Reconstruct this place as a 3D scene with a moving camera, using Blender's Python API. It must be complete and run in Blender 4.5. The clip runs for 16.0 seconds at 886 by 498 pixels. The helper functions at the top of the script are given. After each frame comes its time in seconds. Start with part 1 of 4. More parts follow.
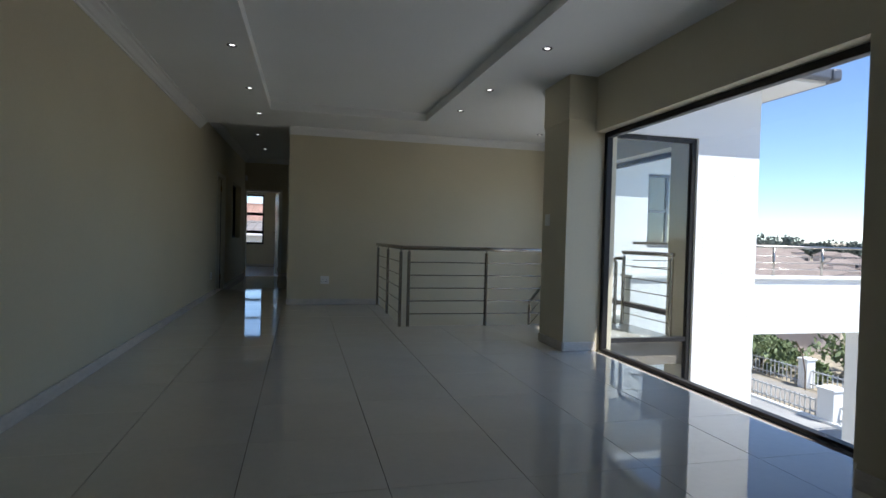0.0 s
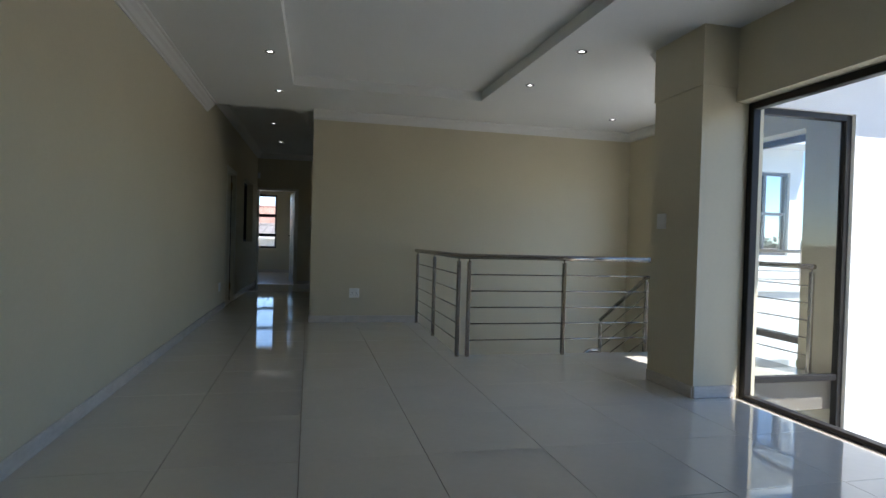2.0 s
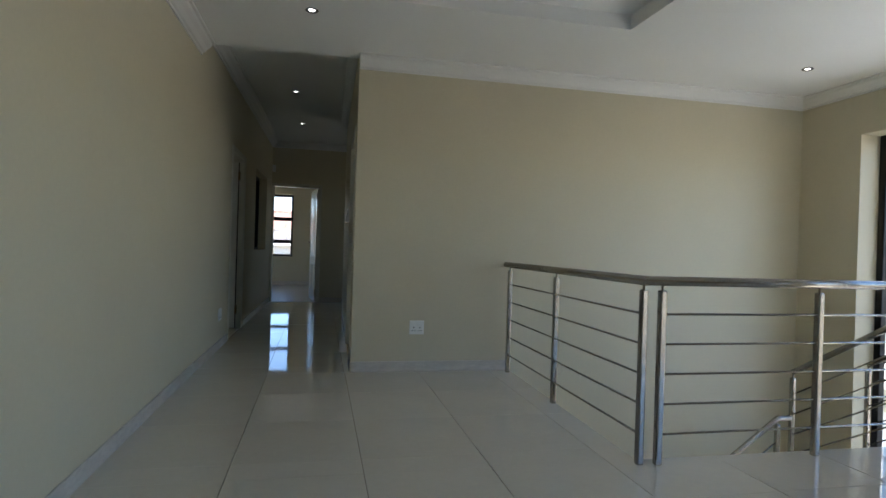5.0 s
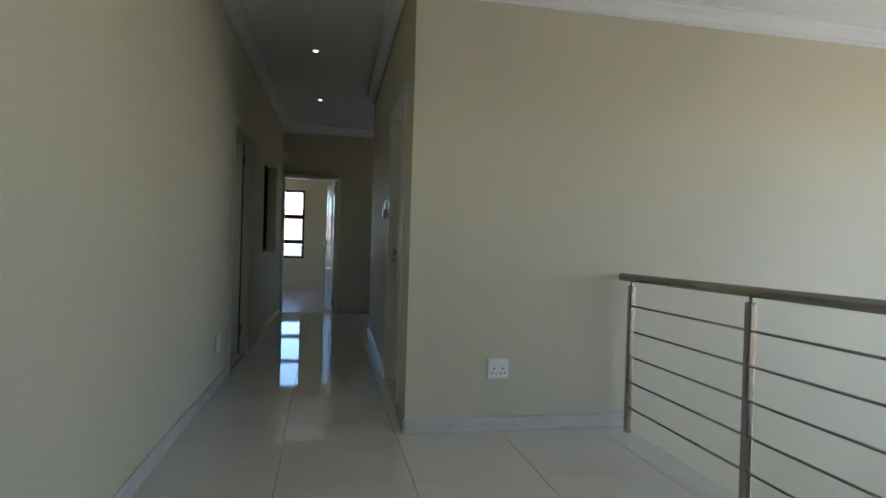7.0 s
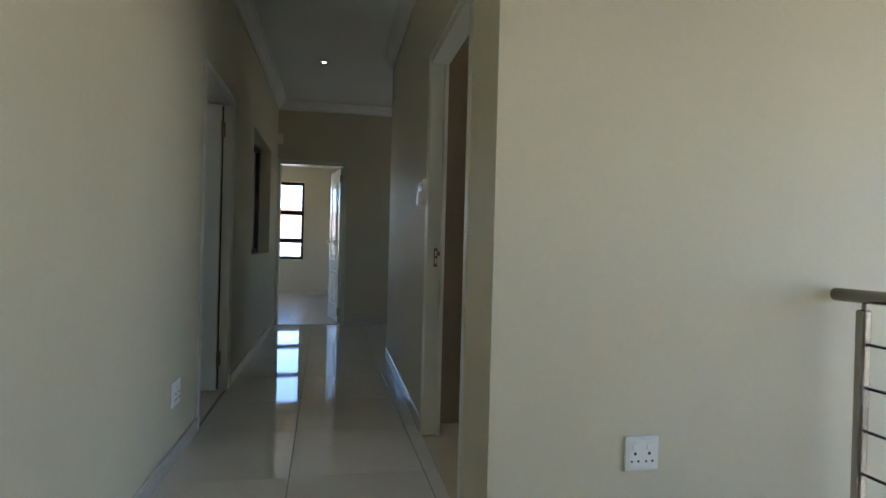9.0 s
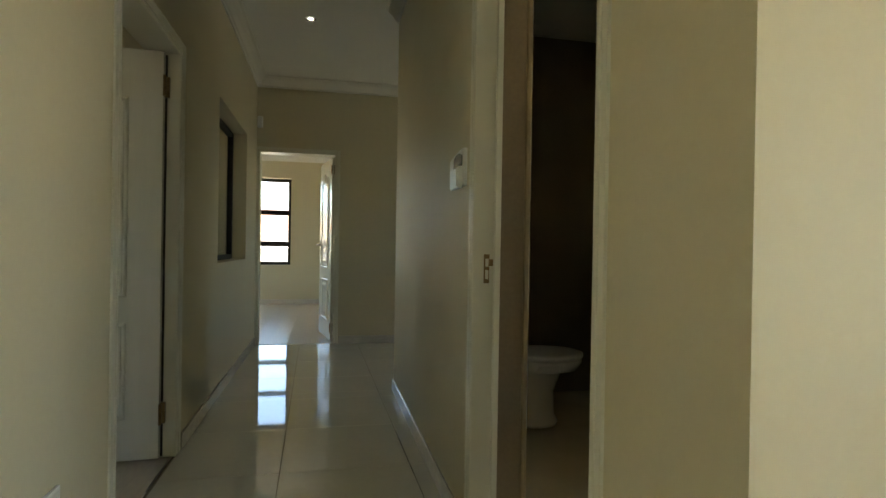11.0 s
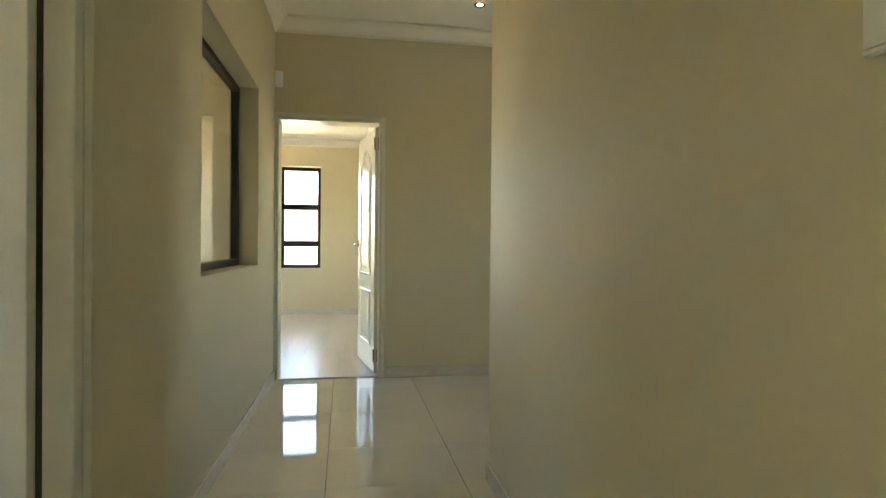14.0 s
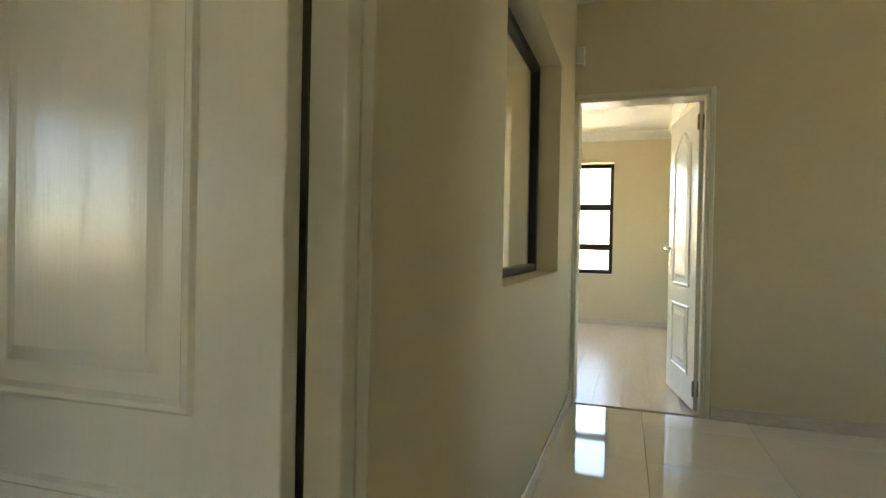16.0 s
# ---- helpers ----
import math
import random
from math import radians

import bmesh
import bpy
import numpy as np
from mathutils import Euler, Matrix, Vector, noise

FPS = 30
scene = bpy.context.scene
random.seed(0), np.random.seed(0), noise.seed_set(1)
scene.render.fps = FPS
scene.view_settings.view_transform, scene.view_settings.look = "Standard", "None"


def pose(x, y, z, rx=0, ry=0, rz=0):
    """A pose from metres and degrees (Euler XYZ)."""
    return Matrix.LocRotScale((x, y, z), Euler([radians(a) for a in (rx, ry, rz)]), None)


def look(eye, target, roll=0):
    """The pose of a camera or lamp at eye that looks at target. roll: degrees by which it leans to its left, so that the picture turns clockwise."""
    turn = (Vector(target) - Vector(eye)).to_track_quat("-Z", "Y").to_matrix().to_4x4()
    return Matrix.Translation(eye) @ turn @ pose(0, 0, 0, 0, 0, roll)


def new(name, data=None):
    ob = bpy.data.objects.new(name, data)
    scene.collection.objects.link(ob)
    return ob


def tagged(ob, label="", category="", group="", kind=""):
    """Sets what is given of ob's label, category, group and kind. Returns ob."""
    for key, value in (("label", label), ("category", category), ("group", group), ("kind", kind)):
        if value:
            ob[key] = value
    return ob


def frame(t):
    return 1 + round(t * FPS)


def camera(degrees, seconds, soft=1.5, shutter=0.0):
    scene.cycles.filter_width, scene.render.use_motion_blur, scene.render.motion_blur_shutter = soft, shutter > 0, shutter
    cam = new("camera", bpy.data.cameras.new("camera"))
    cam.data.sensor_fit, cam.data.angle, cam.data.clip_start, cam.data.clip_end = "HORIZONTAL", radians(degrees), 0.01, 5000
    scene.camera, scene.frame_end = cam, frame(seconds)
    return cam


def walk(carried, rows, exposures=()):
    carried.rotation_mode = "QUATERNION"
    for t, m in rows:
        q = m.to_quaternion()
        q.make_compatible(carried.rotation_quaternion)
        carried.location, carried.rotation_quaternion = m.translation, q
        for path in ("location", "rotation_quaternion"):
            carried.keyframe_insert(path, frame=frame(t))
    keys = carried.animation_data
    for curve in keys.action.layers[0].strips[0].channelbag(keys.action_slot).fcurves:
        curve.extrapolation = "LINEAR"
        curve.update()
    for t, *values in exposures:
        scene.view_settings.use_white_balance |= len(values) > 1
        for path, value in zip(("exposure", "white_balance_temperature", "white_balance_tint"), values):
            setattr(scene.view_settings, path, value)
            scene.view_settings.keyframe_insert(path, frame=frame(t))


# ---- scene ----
cam = camera(77.9, 16.0)

PATH = [
    (0, (0.421, -1.006, 1.034), (0.888, 0.938, 0.993), 1.5),
    (0.5, (0.329, -0.677, 1.047), (0.791, 1.269, 1.008), 1.5),
    (1, (0.295, -0.317, 1.037), (0.752, 1.63, 1.002), 1.5),
    (1.5, (0.246, 0.031, 1.041), (0.696, 1.98, 1.008), 1.5),
    (2, (0.183, 0.405, 1.046), (0.624, 2.355, 1.015), 1.6),
    (2.5, (0.165, 0.787, 1.04), (0.603, 2.738, 1.013), 1.6),
    (3, (0.119, 1.156, 1.044), (0.55, 3.109, 1.02), 1.6),
    (3.5, (0.049, 1.548, 1.051), (0.469, 3.503, 1.03), 1.6),
    (4, (0.014, 1.945, 1.055), (0.433, 3.901, 1.034), 1.7),
    (4.5, (-0.039, 2.31, 1.057), (0.374, 4.267, 1.038), 1.6),
    (4.7, (-0.068, 2.485, 1.043), (0.34, 4.443, 1.036), 1.7),
    (7, (-0.322, 4.217, 1.065), (0.062, 6.18, 1.054), 1.7),
    (7.5, (-0.403, 4.599, 1.054), (-0.022, 6.563, 1.047), 1.8),
    (8, (-0.433, 4.951, 1.059), (-0.052, 6.914, 1.045), 1.6),
    (8.5, (-0.41, 5.28, 1.066), (-0.025, 7.242, 1.049), 1.6),
    (9, (-0.415, 5.586, 1.051), (-0.026, 7.548, 1.037), 1.5),
    (9.2, (-0.458, 5.713, 1.062), (-0.048, 7.671, 1.053), 1.8),
    (11.5, (-0.405, 6.975, 1.05), (0.018, 8.93, 1.042), 0.8),
    (12, (-0.395, 7.262, 1.041), (0.038, 9.214, 1.031), 0.7),
    (12.5, (-0.448, 7.55, 1.055), (-0.006, 9.5, 1.043), 0.6),
    (13, (-0.459, 7.796, 1.046), (-0.025, 9.748, 1.036), 0.6),
    (13.5, (-0.455, 8.07, 1.056), (-0.048, 10.029, 1.048), 0.6),
    (14, (-0.522, 8.306, 1.057), (-0.201, 10.28, 1.043), 0.5),
    (14.5, (-0.611, 8.545, 1.06), (-0.397, 10.533, 1.048), 0.5),
    (15, (-0.688, 8.77, 1.052), (-0.66, 10.77, 1.051), 0.6),
    (15.5, (-0.688, 8.875, 1.056), (-1.025, 10.846, 1.045), 1.0),
    (16, (-0.731, 8.918, 1.055), (-1.392, 10.806, 1.039), 1.1),
]
EXPOSURES = [(0.0, 0.66, 5900, 14), (0.5, 0.52, 5900, 14), (1.0, 0.6, 5950, 14), (1.5, 0.84, 5950, 14), (2.0, 1.12, 5950, 14), (3.0, 1.6, 6000, 14), (3.5, 1.82, 6000, 14),
             (4.0, 1.78, 6000, 13), (4.5, 1.72, 6000, 13), (7.0, 2.2, 5900, 14), (9.0, 2.72, 6000, 15), (11.5, 3.42, 8600, 7), (12.5, 4.12, 8800, 8),
             (13.5, 4.44, 8800, 9), (14.5, 4.46, 8800, 10), (16.0, 4.3, 9000, 12)]
walk(cam, [(t, look(eye, target, roll)) for t, eye, target, roll in PATH], EXPOSURES)

# ---- light ----
SUN_DIR = Vector((0.477, -1.0, 1.9)).normalized()
world = bpy.data.worlds.new("sky")
scene.world = world
world.use_nodes = True
wn = world.node_tree.nodes
sky = wn.new("ShaderNodeTexSky")
sky.sky_type = "NISHITA"
sky.sun_disc = False
sky.altitude = 2500
sky.dust_density, sky.ozone_density = 0.0, 1.6
sky.sun_elevation = math.asin(SUN_DIR.z)
sky.sun_rotation = math.atan2(SUN_DIR.x, SUN_DIR.y)
world.node_tree.links.new(sky.outputs[0], wn["Background"].inputs[0])
wn["Background"].inputs[1].default_value = 0.15
sun_data = bpy.data.lights.new("sun", "SUN")
sun_data.energy, sun_data.angle, sun_data.color = 5.0, radians(0.53), (1.0, 0.95, 0.87)
sun = new("sun", sun_data)
sun.matrix_world = look(SUN_DIR * 30, (0, 0, 0))


# ---- materials ----
def material(name, color, rough=0.5, metal=0.0, spot=0.0, spot_scale=3.0, grain=0.0, grain_scale=60.0, bump=0.0, bump_scale=120.0,
             stretch=(1, 1, 1), per_object=0.0, emit=0.0, coat=0.0, spec=0.5):
    """Principled surface whose colour varies at two scales, with fine relief."""
    m = bpy.data.materials.new(name)
    m.use_nodes = True
    nt = m.node_tree
    n, lk = nt.nodes, nt.links
    b = n["Principled BSDF"]
    b.inputs["Roughness"].default_value = rough
    b.inputs["Metallic"].default_value = metal
    b.inputs["Coat Weight"].default_value = coat
    b.inputs["Coat Roughness"].default_value = 0.03
    b.inputs["Specular IOR Level"].default_value = spec
    tc = n.new("ShaderNodeTexCoord")
    mp = n.new("ShaderNodeMapping")
    mp.inputs["Scale"].default_value = stretch
    lk.new(tc.outputs["Object"], mp.inputs["Vector"])
    last = n.new("ShaderNodeRGB")
    last.outputs[0].default_value = (*color, 1)
    out = last.outputs[0]

    def vary(out, scale, amount, detail):
        tex = n.new("ShaderNodeTexNoise")
        tex.inputs["Scale"].default_value = scale
        tex.inputs["Detail"].default_value = detail
        lk.new(mp.outputs[0], tex.inputs["Vector"])
        rng = n.new("ShaderNodeMapRange")
        rng.inputs["From Min"].default_value, rng.inputs["From Max"].default_value = 0.3, 0.7
        rng.inputs["To Min"].default_value, rng.inputs["To Max"].default_value = 1 - amount, 1 + amount
        lk.new(tex.outputs["Fac"], rng.inputs["Value"])
        mul = n.new("ShaderNodeVectorMath")
        mul.operation = "SCALE"
        lk.new(out, mul.inputs[0])
        lk.new(rng.outputs[0], mul.inputs["Scale"])
        return mul.outputs[0]

    if spot:
        out = vary(out, spot_scale, spot, 3)
    if grain:
        out = vary(out, grain_scale, grain, 2)
    if per_object:
        info = n.new("ShaderNodeObjectInfo")
        rng = n.new("ShaderNodeMapRange")
        rng.inputs["To Min"].default_value, rng.inputs["To Max"].default_value = 1 - per_object, 1 + per_object
        lk.new(info.outputs["Random"], rng.inputs["Value"])
        mul = n.new("ShaderNodeVectorMath")
        mul.operation = "SCALE"
        lk.new(out, mul.inputs[0])
        lk.new(rng.outputs[0], mul.inputs["Scale"])
        out = mul.outputs[0]
    lk.new(out, b.inputs["Base Color"])
    if bump:
        tex = n.new("ShaderNodeTexNoise")
        tex.inputs["Scale"].default_value = bump_scale
        tex.inputs["Detail"].default_value = 4
        lk.new(mp.outputs[0], tex.inputs["Vector"])
        bp = n.new("ShaderNodeBump")
        bp.inputs["Strength"].default_value = bump
        bp.inputs["Distance"].default_value = 0.004
        lk.new(tex.outputs["Fac"], bp.inputs["Height"])
        lk.new(bp.outputs[0], b.inputs["Normal"])
    if emit:
        b.inputs["Emission Color"].default_value = (1, 0.96, 0.9, 1)
        b.inputs["Emission Strength"].default_value = emit
    return m


def glass_material(name, tint=(0.96, 0.98, 0.98)):
    """Thin clear pane: passes light straight and mirrors a little."""
    m = bpy.data.materials.new(name)
    m.use_nodes = True
    n, lk = m.node_tree.nodes, m.node_tree.links
    n.remove(n["Principled BSDF"])
    clear, mirror, mix = n.new("ShaderNodeBsdfTransparent"), n.new("ShaderNodeBsdfGlossy"), n.new("ShaderNodeMixShader")
    edge, power, share = n.new("ShaderNodeLayerWeight"), n.new("ShaderNodeMath"), n.new("ShaderNodeMath")
    clear.inputs[0].default_value = (*tint, 1)
    mirror.inputs["Roughness"].default_value = 0.0
    edge.inputs["Blend"].default_value = 0.5
    power.operation, power.inputs[1].default_value = "POWER", 4.0
    share.operation, share.inputs[1].default_value, share.inputs[2].default_value = "MULTIPLY_ADD", 0.7, 0.035
    lk.new(edge.outputs["Facing"], power.inputs[0])
    lk.new(power.outputs[0], share.inputs[0])
    lk.new(share.outputs[0], mix.inputs[0])
    lk.new(clear.outputs[0], mix.inputs[1])
    lk.new(mirror.outputs[0], mix.inputs[2])
    lk.new(mix.outputs[0], n["Material Output"].inputs[0])
    return m


PAINT = material("cream_wall_paint", (0.622, 0.562, 0.402), 0.55, spot=0.025, spot_scale=1.3, grain=0.012, grain_scale=40, bump=0.06, bump_scale=90)
WHITE = material("white_ceiling_paint", (0.86, 0.86, 0.83), 0.7, spot=0.02, spot_scale=0.8, grain=0.01, bump=0.06, bump_scale=140)
CORNICE = material("white_cornice_paint", (0.80, 0.79, 0.75), 0.6, spot=0.02, spot_scale=2)
TILE = material("polished_porcelain", (0.69, 0.65, 0.555), 0.04, spot=0.03, spot_scale=2.5, grain=0.015, grain_scale=25, per_object=0.02, spec=0.6, coat=0.25)
GROUT = material("brown_grout", (0.21, 0.175, 0.135), 0.85, grain=0.15, grain_scale=90)
SKIRT = material("porcelain_skirting", (0.62, 0.58, 0.52), 0.18, spot=0.08, spot_scale=5, grain=0.05, grain_scale=22, stretch=(1, 1, 3))
STEEL = material("brushed_stainless_steel", (0.36, 0.335, 0.30), 0.24, metal=1.0, grain=0.05, grain_scale=30, stretch=(1, 1, 12))
BRONZE = material("dark_bronze_aluminium", (0.016, 0.014, 0.013), 0.45, spot=0.1, spot_scale=9, spec=0.3)
GLASS = glass_material("clear_glass")
GLOSS = material("white_enamel_paint", (0.74, 0.72, 0.62), 0.24, spot=0.02, spot_scale=3, grain=0.008, grain_scale=30, bump=0.2, bump_scale=28, stretch=(6, 6, 0.45), coat=0.15)
FRAME_PAINT = material("cream_enamel_frame", (0.70, 0.68, 0.57), 0.28, spot=0.03, spot_scale=6)
BRASS = material("worn_brass", (0.27, 0.19, 0.10), 0.42, metal=1.0, spot=0.2, spot_scale=40)
CHROME = material("satin_chrome", (0.55, 0.54, 0.5), 0.2, metal=1.0)
PLASTIC = material("white_plastic", (0.80, 0.80, 0.77), 0.3, spot=0.02, spot_scale=12)
SLOT = material("black_slot", (0.02, 0.02, 0.02), 0.6)
# near-black brown for the strip that paints the door gap's shade
GAP_SHADE = material("brown_gap_shade", (0.05, 0.04, 0.03), 0.7)
SCREEN = material("grey_display", (0.16, 0.16, 0.15), 0.2, spot=0.1, spot_scale=30)
LAMP_RING = material("lamp_ring_metal", (0.10, 0.10, 0.10), 0.35, metal=0.8)
LAMP_GLOW = material("lamp_glow", (0.9, 0.9, 0.85), 0.3, emit=1.6)
LAMINATE = material("pale_oak_laminate", (0.64, 0.565, 0.49), 0.28, spot=0.05, spot_scale=4, grain=0.06, grain_scale=18, stretch=(12, 1, 1), per_object=0.03)
# brown wall tile; its colour is also lowered for the bathroom's lack of light
DIM_TILE = material("dimmed_brown_tile", (0.27, 0.205, 0.13), 0.3, spot=0.12, spot_scale=2, grain=0.05)
BATH_FLOOR = material("beige_bathroom_tile", (0.60, 0.49, 0.32), 0.25, spot=0.06, spot_scale=4)
CERAMIC = material("white_ceramic", (0.80, 0.79, 0.74), 0.08)
# frame colour darkened to brown: the bathroom's dimness is painted in
DIM_FRAME = material("shade_darkened_frame", (0.26, 0.19, 0.105), 0.5, spot=0.08, spot_scale=5, grain=0.08, grain_scale=20, stretch=(6, 6, 1))
WENGE = material("dark_wenge_board", (0.03, 0.022, 0.018), 0.4, grain=0.2, grain_scale=14, stretch=(8, 8, 1))
STONE_TOP = material("pale_stone_top", (0.62, 0.58, 0.5), 0.2, spot=0.1, spot_scale=12)
EXT_WHITE = material("white_exterior_plaster", (0.82, 0.81, 0.78), 0.85, spot=0.03, spot_scale=1.5, bump=0.2, bump_scale=60)
FASCIA = material("grey_gutter_metal", (0.12, 0.125, 0.14), 0.4, metal=0.3)
ROOF_TILE = material("terracotta_roof", (0.40, 0.24, 0.18), 0.8, spot=0.2, spot_scale=1.2, grain=0.2, grain_scale=9, per_object=0.1)
GREY_ROOF = material("grey_roof_tiles", (0.26, 0.23, 0.21), 0.8, spot=0.2, spot_scale=1.2, grain=0.2, grain_scale=9)
FAR_ROOF = material("weathered_tile_roof", (0.25, 0.195, 0.16), 0.85, spot=0.15, spot_scale=0.6, grain=0.15, grain_scale=5, per_object=0.25)
HOUSE_WALL = material("peach_house_plaster", (0.62, 0.52, 0.46), 0.85, spot=0.06, spot_scale=0.8, per_object=0.15)
HOUSE_GLASS = material("dark_house_window", (0.05, 0.06, 0.07), 0.1)
SOIL = material("dry_ground", (0.36, 0.30, 0.21), 0.95, spot=0.25, spot_scale=0.12, grain=0.2, grain_scale=2.5)
ROAD = material("pale_gravel", (0.34, 0.30, 0.245), 0.9, spot=0.1, spot_scale=0.6, grain=0.15, grain_scale=20)
PAVING = material("pale_paving", (0.38, 0.365, 0.34), 0.85, spot=0.1, spot_scale=1.5)
LEAF = material("green_leaves", (0.155, 0.19, 0.075), 0.6, spot=0.3, spot_scale=2.0, grain=0.3, grain_scale=14)
# gum leaves paled and greyed: distance haze is mixed into the colour
HAZE_LEAF = material("haze_paled_gum_leaves", (0.07, 0.085, 0.065), 0.7, spot=0.3, spot_scale=0.3)
BARK = material("brown_bark", (0.14, 0.10, 0.07), 0.9, grain=0.25, grain_scale=12)
FENCE_PAINT = material("white_painted_steel", (0.52, 0.52, 0.51), 0.5)


# ---- mesh helpers ----
def link_mesh(name, bm, mat, parent=None, smooth=False):
    me = bpy.data.meshes.new(name)
    bmesh.ops.recalc_face_normals(bm, faces=bm.faces)
    bm.to_mesh(me)
    bm.free()
    me.materials.append(mat)
    if smooth:
        me.shade_smooth()
    ob = new(name, me)
    if parent:
        ob.parent = parent
    return ob


def part(name, bm, mat, parent, label="", smooth=False):
    return tagged(link_mesh(name, bm, mat, parent, smooth), label)


def thing(name, label, category, m=None, group="", kind=""):
    ob = tagged(new(name), label, category, group, kind)
    if m:
        ob.matrix_basis = m
    return ob


def box(x0, x1, y0, y1, z0, z1, bevel=0.0, bm=None, seg=1):
    bm = bm or bmesh.new()
    made = bmesh.ops.create_cube(bm, size=1, matrix=Matrix.LocRotScale(((x0 + x1) / 2, (y0 + y1) / 2, (z0 + z1) / 2), None, (x1 - x0, y1 - y0, z1 - z0)))
    if bevel:
        edges = {e for v in made["verts"] for e in v.link_edges}
        bmesh.ops.bevel(bm, geom=list(edges), offset=bevel, segments=seg, affect="EDGES", profile=0.5)
    return bm


def tube(points, radius, bm=None, sides=10, caps=True):
    """Round bar through the points."""
    bm = bm or bmesh.new()
    pts = [Vector(p) for p in points]
    rings = []
    for i, p in enumerate(pts):
        a = (pts[i] - pts[i - 1]).normalized() if i else (pts[1] - pts[0]).normalized()
        b = (pts[i + 1] - pts[i]).normalized() if i + 1 < len(pts) else a
        d = (a + b).normalized()
        up = Vector((0, 0, 1)) if abs(d.z) < 0.95 else Vector((1, 0, 0))
        s = d.cross(up).normalized()
        u = s.cross(d).normalized()
        stretch = 1 / max(0.5, d.dot(a))
        rings.append([bm.verts.new(p + radius * stretch * (math.cos(k * 2 * math.pi / sides) * s + math.sin(k * 2 * math.pi / sides) * u)) for k in range(sides)])
    for r0, r1 in zip(rings, rings[1:]):
        for k in range(sides):
            bm.faces.new((r0[k], r0[(k + 1) % sides], r1[(k + 1) % sides], r1[k]))
    if caps:
        bm.faces.new(rings[0][::-1])
        bm.faces.new(rings[-1])
    return bm


def lathe(profile, bm=None, sides=24, centre=(0, 0, 0), squash=1.0):
    """Turned shape from (radius, height) pairs."""
    bm = bm or bmesh.new()
    rings = [[bm.verts.new((centre[0] + r * math.cos(k * 2 * math.pi / sides), centre[1] + squash * r * math.sin(k * 2 * math.pi / sides), centre[2] + z)) for k in range(sides)] for r, z in profile]
    for r0, r1 in zip(rings, rings[1:]):
        for k in range(sides):
            bm.faces.new((r0[k], r0[(k + 1) % sides], r1[(k + 1) % sides], r1[k]))
    bm.faces.new(rings[0][::-1])
    bm.faces.new(rings[-1])
    return bm


def holed_slab(axis, t0, t1, u0, u1, v0, v1, holes=()):
    """Slab of thickness t0..t1 across the axis, with rectangular holes (ua, ub, va, vb) through it. u, v: the other two axes in order."""
    bm = bmesh.new()
    us = sorted({u0, u1, *[min(max(a, u0), u1) for h in holes for a in h[:2]]})
    vs = sorted({v0, v1, *[min(max(a, v0), v1) for h in holes for a in h[2:]]})

    def solid(i, j):
        if not (0 <= i < len(us) - 1 and 0 <= j < len(vs) - 1):
            return False
        cu, cv = (us[i] + us[i + 1]) / 2, (vs[j] + vs[j + 1]) / 2
        return not any(h[0] < cu < h[1] and h[2] < cv < h[3] for h in holes)

    cache = {}

    def vert(t, u, v):
        key = (t, u, v)
        if key not in cache:
            p = {"x": (t, u, v), "y": (u, t, v), "z": (u, v, t)}[axis]
            cache[key] = bm.verts.new(p)
        return cache[key]

    for i in range(len(us) - 1):
        for j in range(len(vs) - 1):
            if not solid(i, j):
                continue
            a, b, c, d = us[i], us[i + 1], vs[j], vs[j + 1]
            for t in (t0, t1):
                bm.faces.new([vert(t, *q) for q in ((a, c), (b, c), (b, d), (a, d))])
            for near, p, q in ((solid(i - 1, j), (a, c), (a, d)), (solid(i + 1, j), (b, c), (b, d)), (solid(i, j - 1), (a, c), (b, c)), (solid(i, j + 1), (a, d), (b, d))):
                if not near:
                    bm.faces.new((vert(t0, *p), vert(t0, *q), vert(t1, *q), vert(t1, *p)))
    return bm


def structure(name, bm, mat, label="", category="", smooth=False):
    return tagged(link_mesh(name, bm, mat, None, smooth), label, category, kind="structure")


COVE = [(0, 0), (0, -0.105), (0.012, -0.105), (0.014, -0.09), (0.03, -0.082), (0.05, -0.055), (0.075, -0.034), (0.082, -0.018), (0.1, -0.014), (0.1, 0)]


def cornice(name, p, q, inward, z):
    """Coved cornice along the wall line p-q under a ceiling at z; inward: the way into the room."""
    bm = bmesh.new()
    n = Vector((*inward, 0))
    ends = []
    for e in (p, q):
        ends.append([bm.verts.new(Vector((e[0], e[1], z)) + n * a + Vector((0, 0, b))) for a, b in COVE])
    k = len(COVE)
    for i in range(k):
        bm.faces.new((ends[0][i], ends[0][(i + 1) % k], ends[1][(i + 1) % k], ends[1][i]))
    bm.faces.new(ends[0][::-1])
    bm.faces.new(ends[1])
    return structure(name, bm, CORNICE, "white coved plaster cornice", "cornice")


def skirting(name, p, q, inward, z=0.0, high=0.085):
    """Tile skirting along p-q, 12 mm proud, with a rounded top."""
    n = inward
    x0, x1 = sorted((p[0], q[0])) if not n[0] else sorted((p[0], p[0] + 0.012 * n[0]))
    y0, y1 = sorted((p[1], q[1])) if not n[1] else sorted((p[1], p[1] + 0.012 * n[1]))
    return structure(name, box(x0, x1, y0, y1, z, z + high, 0.004), SKIRT, "cream porcelain tile skirting", "baseboard")


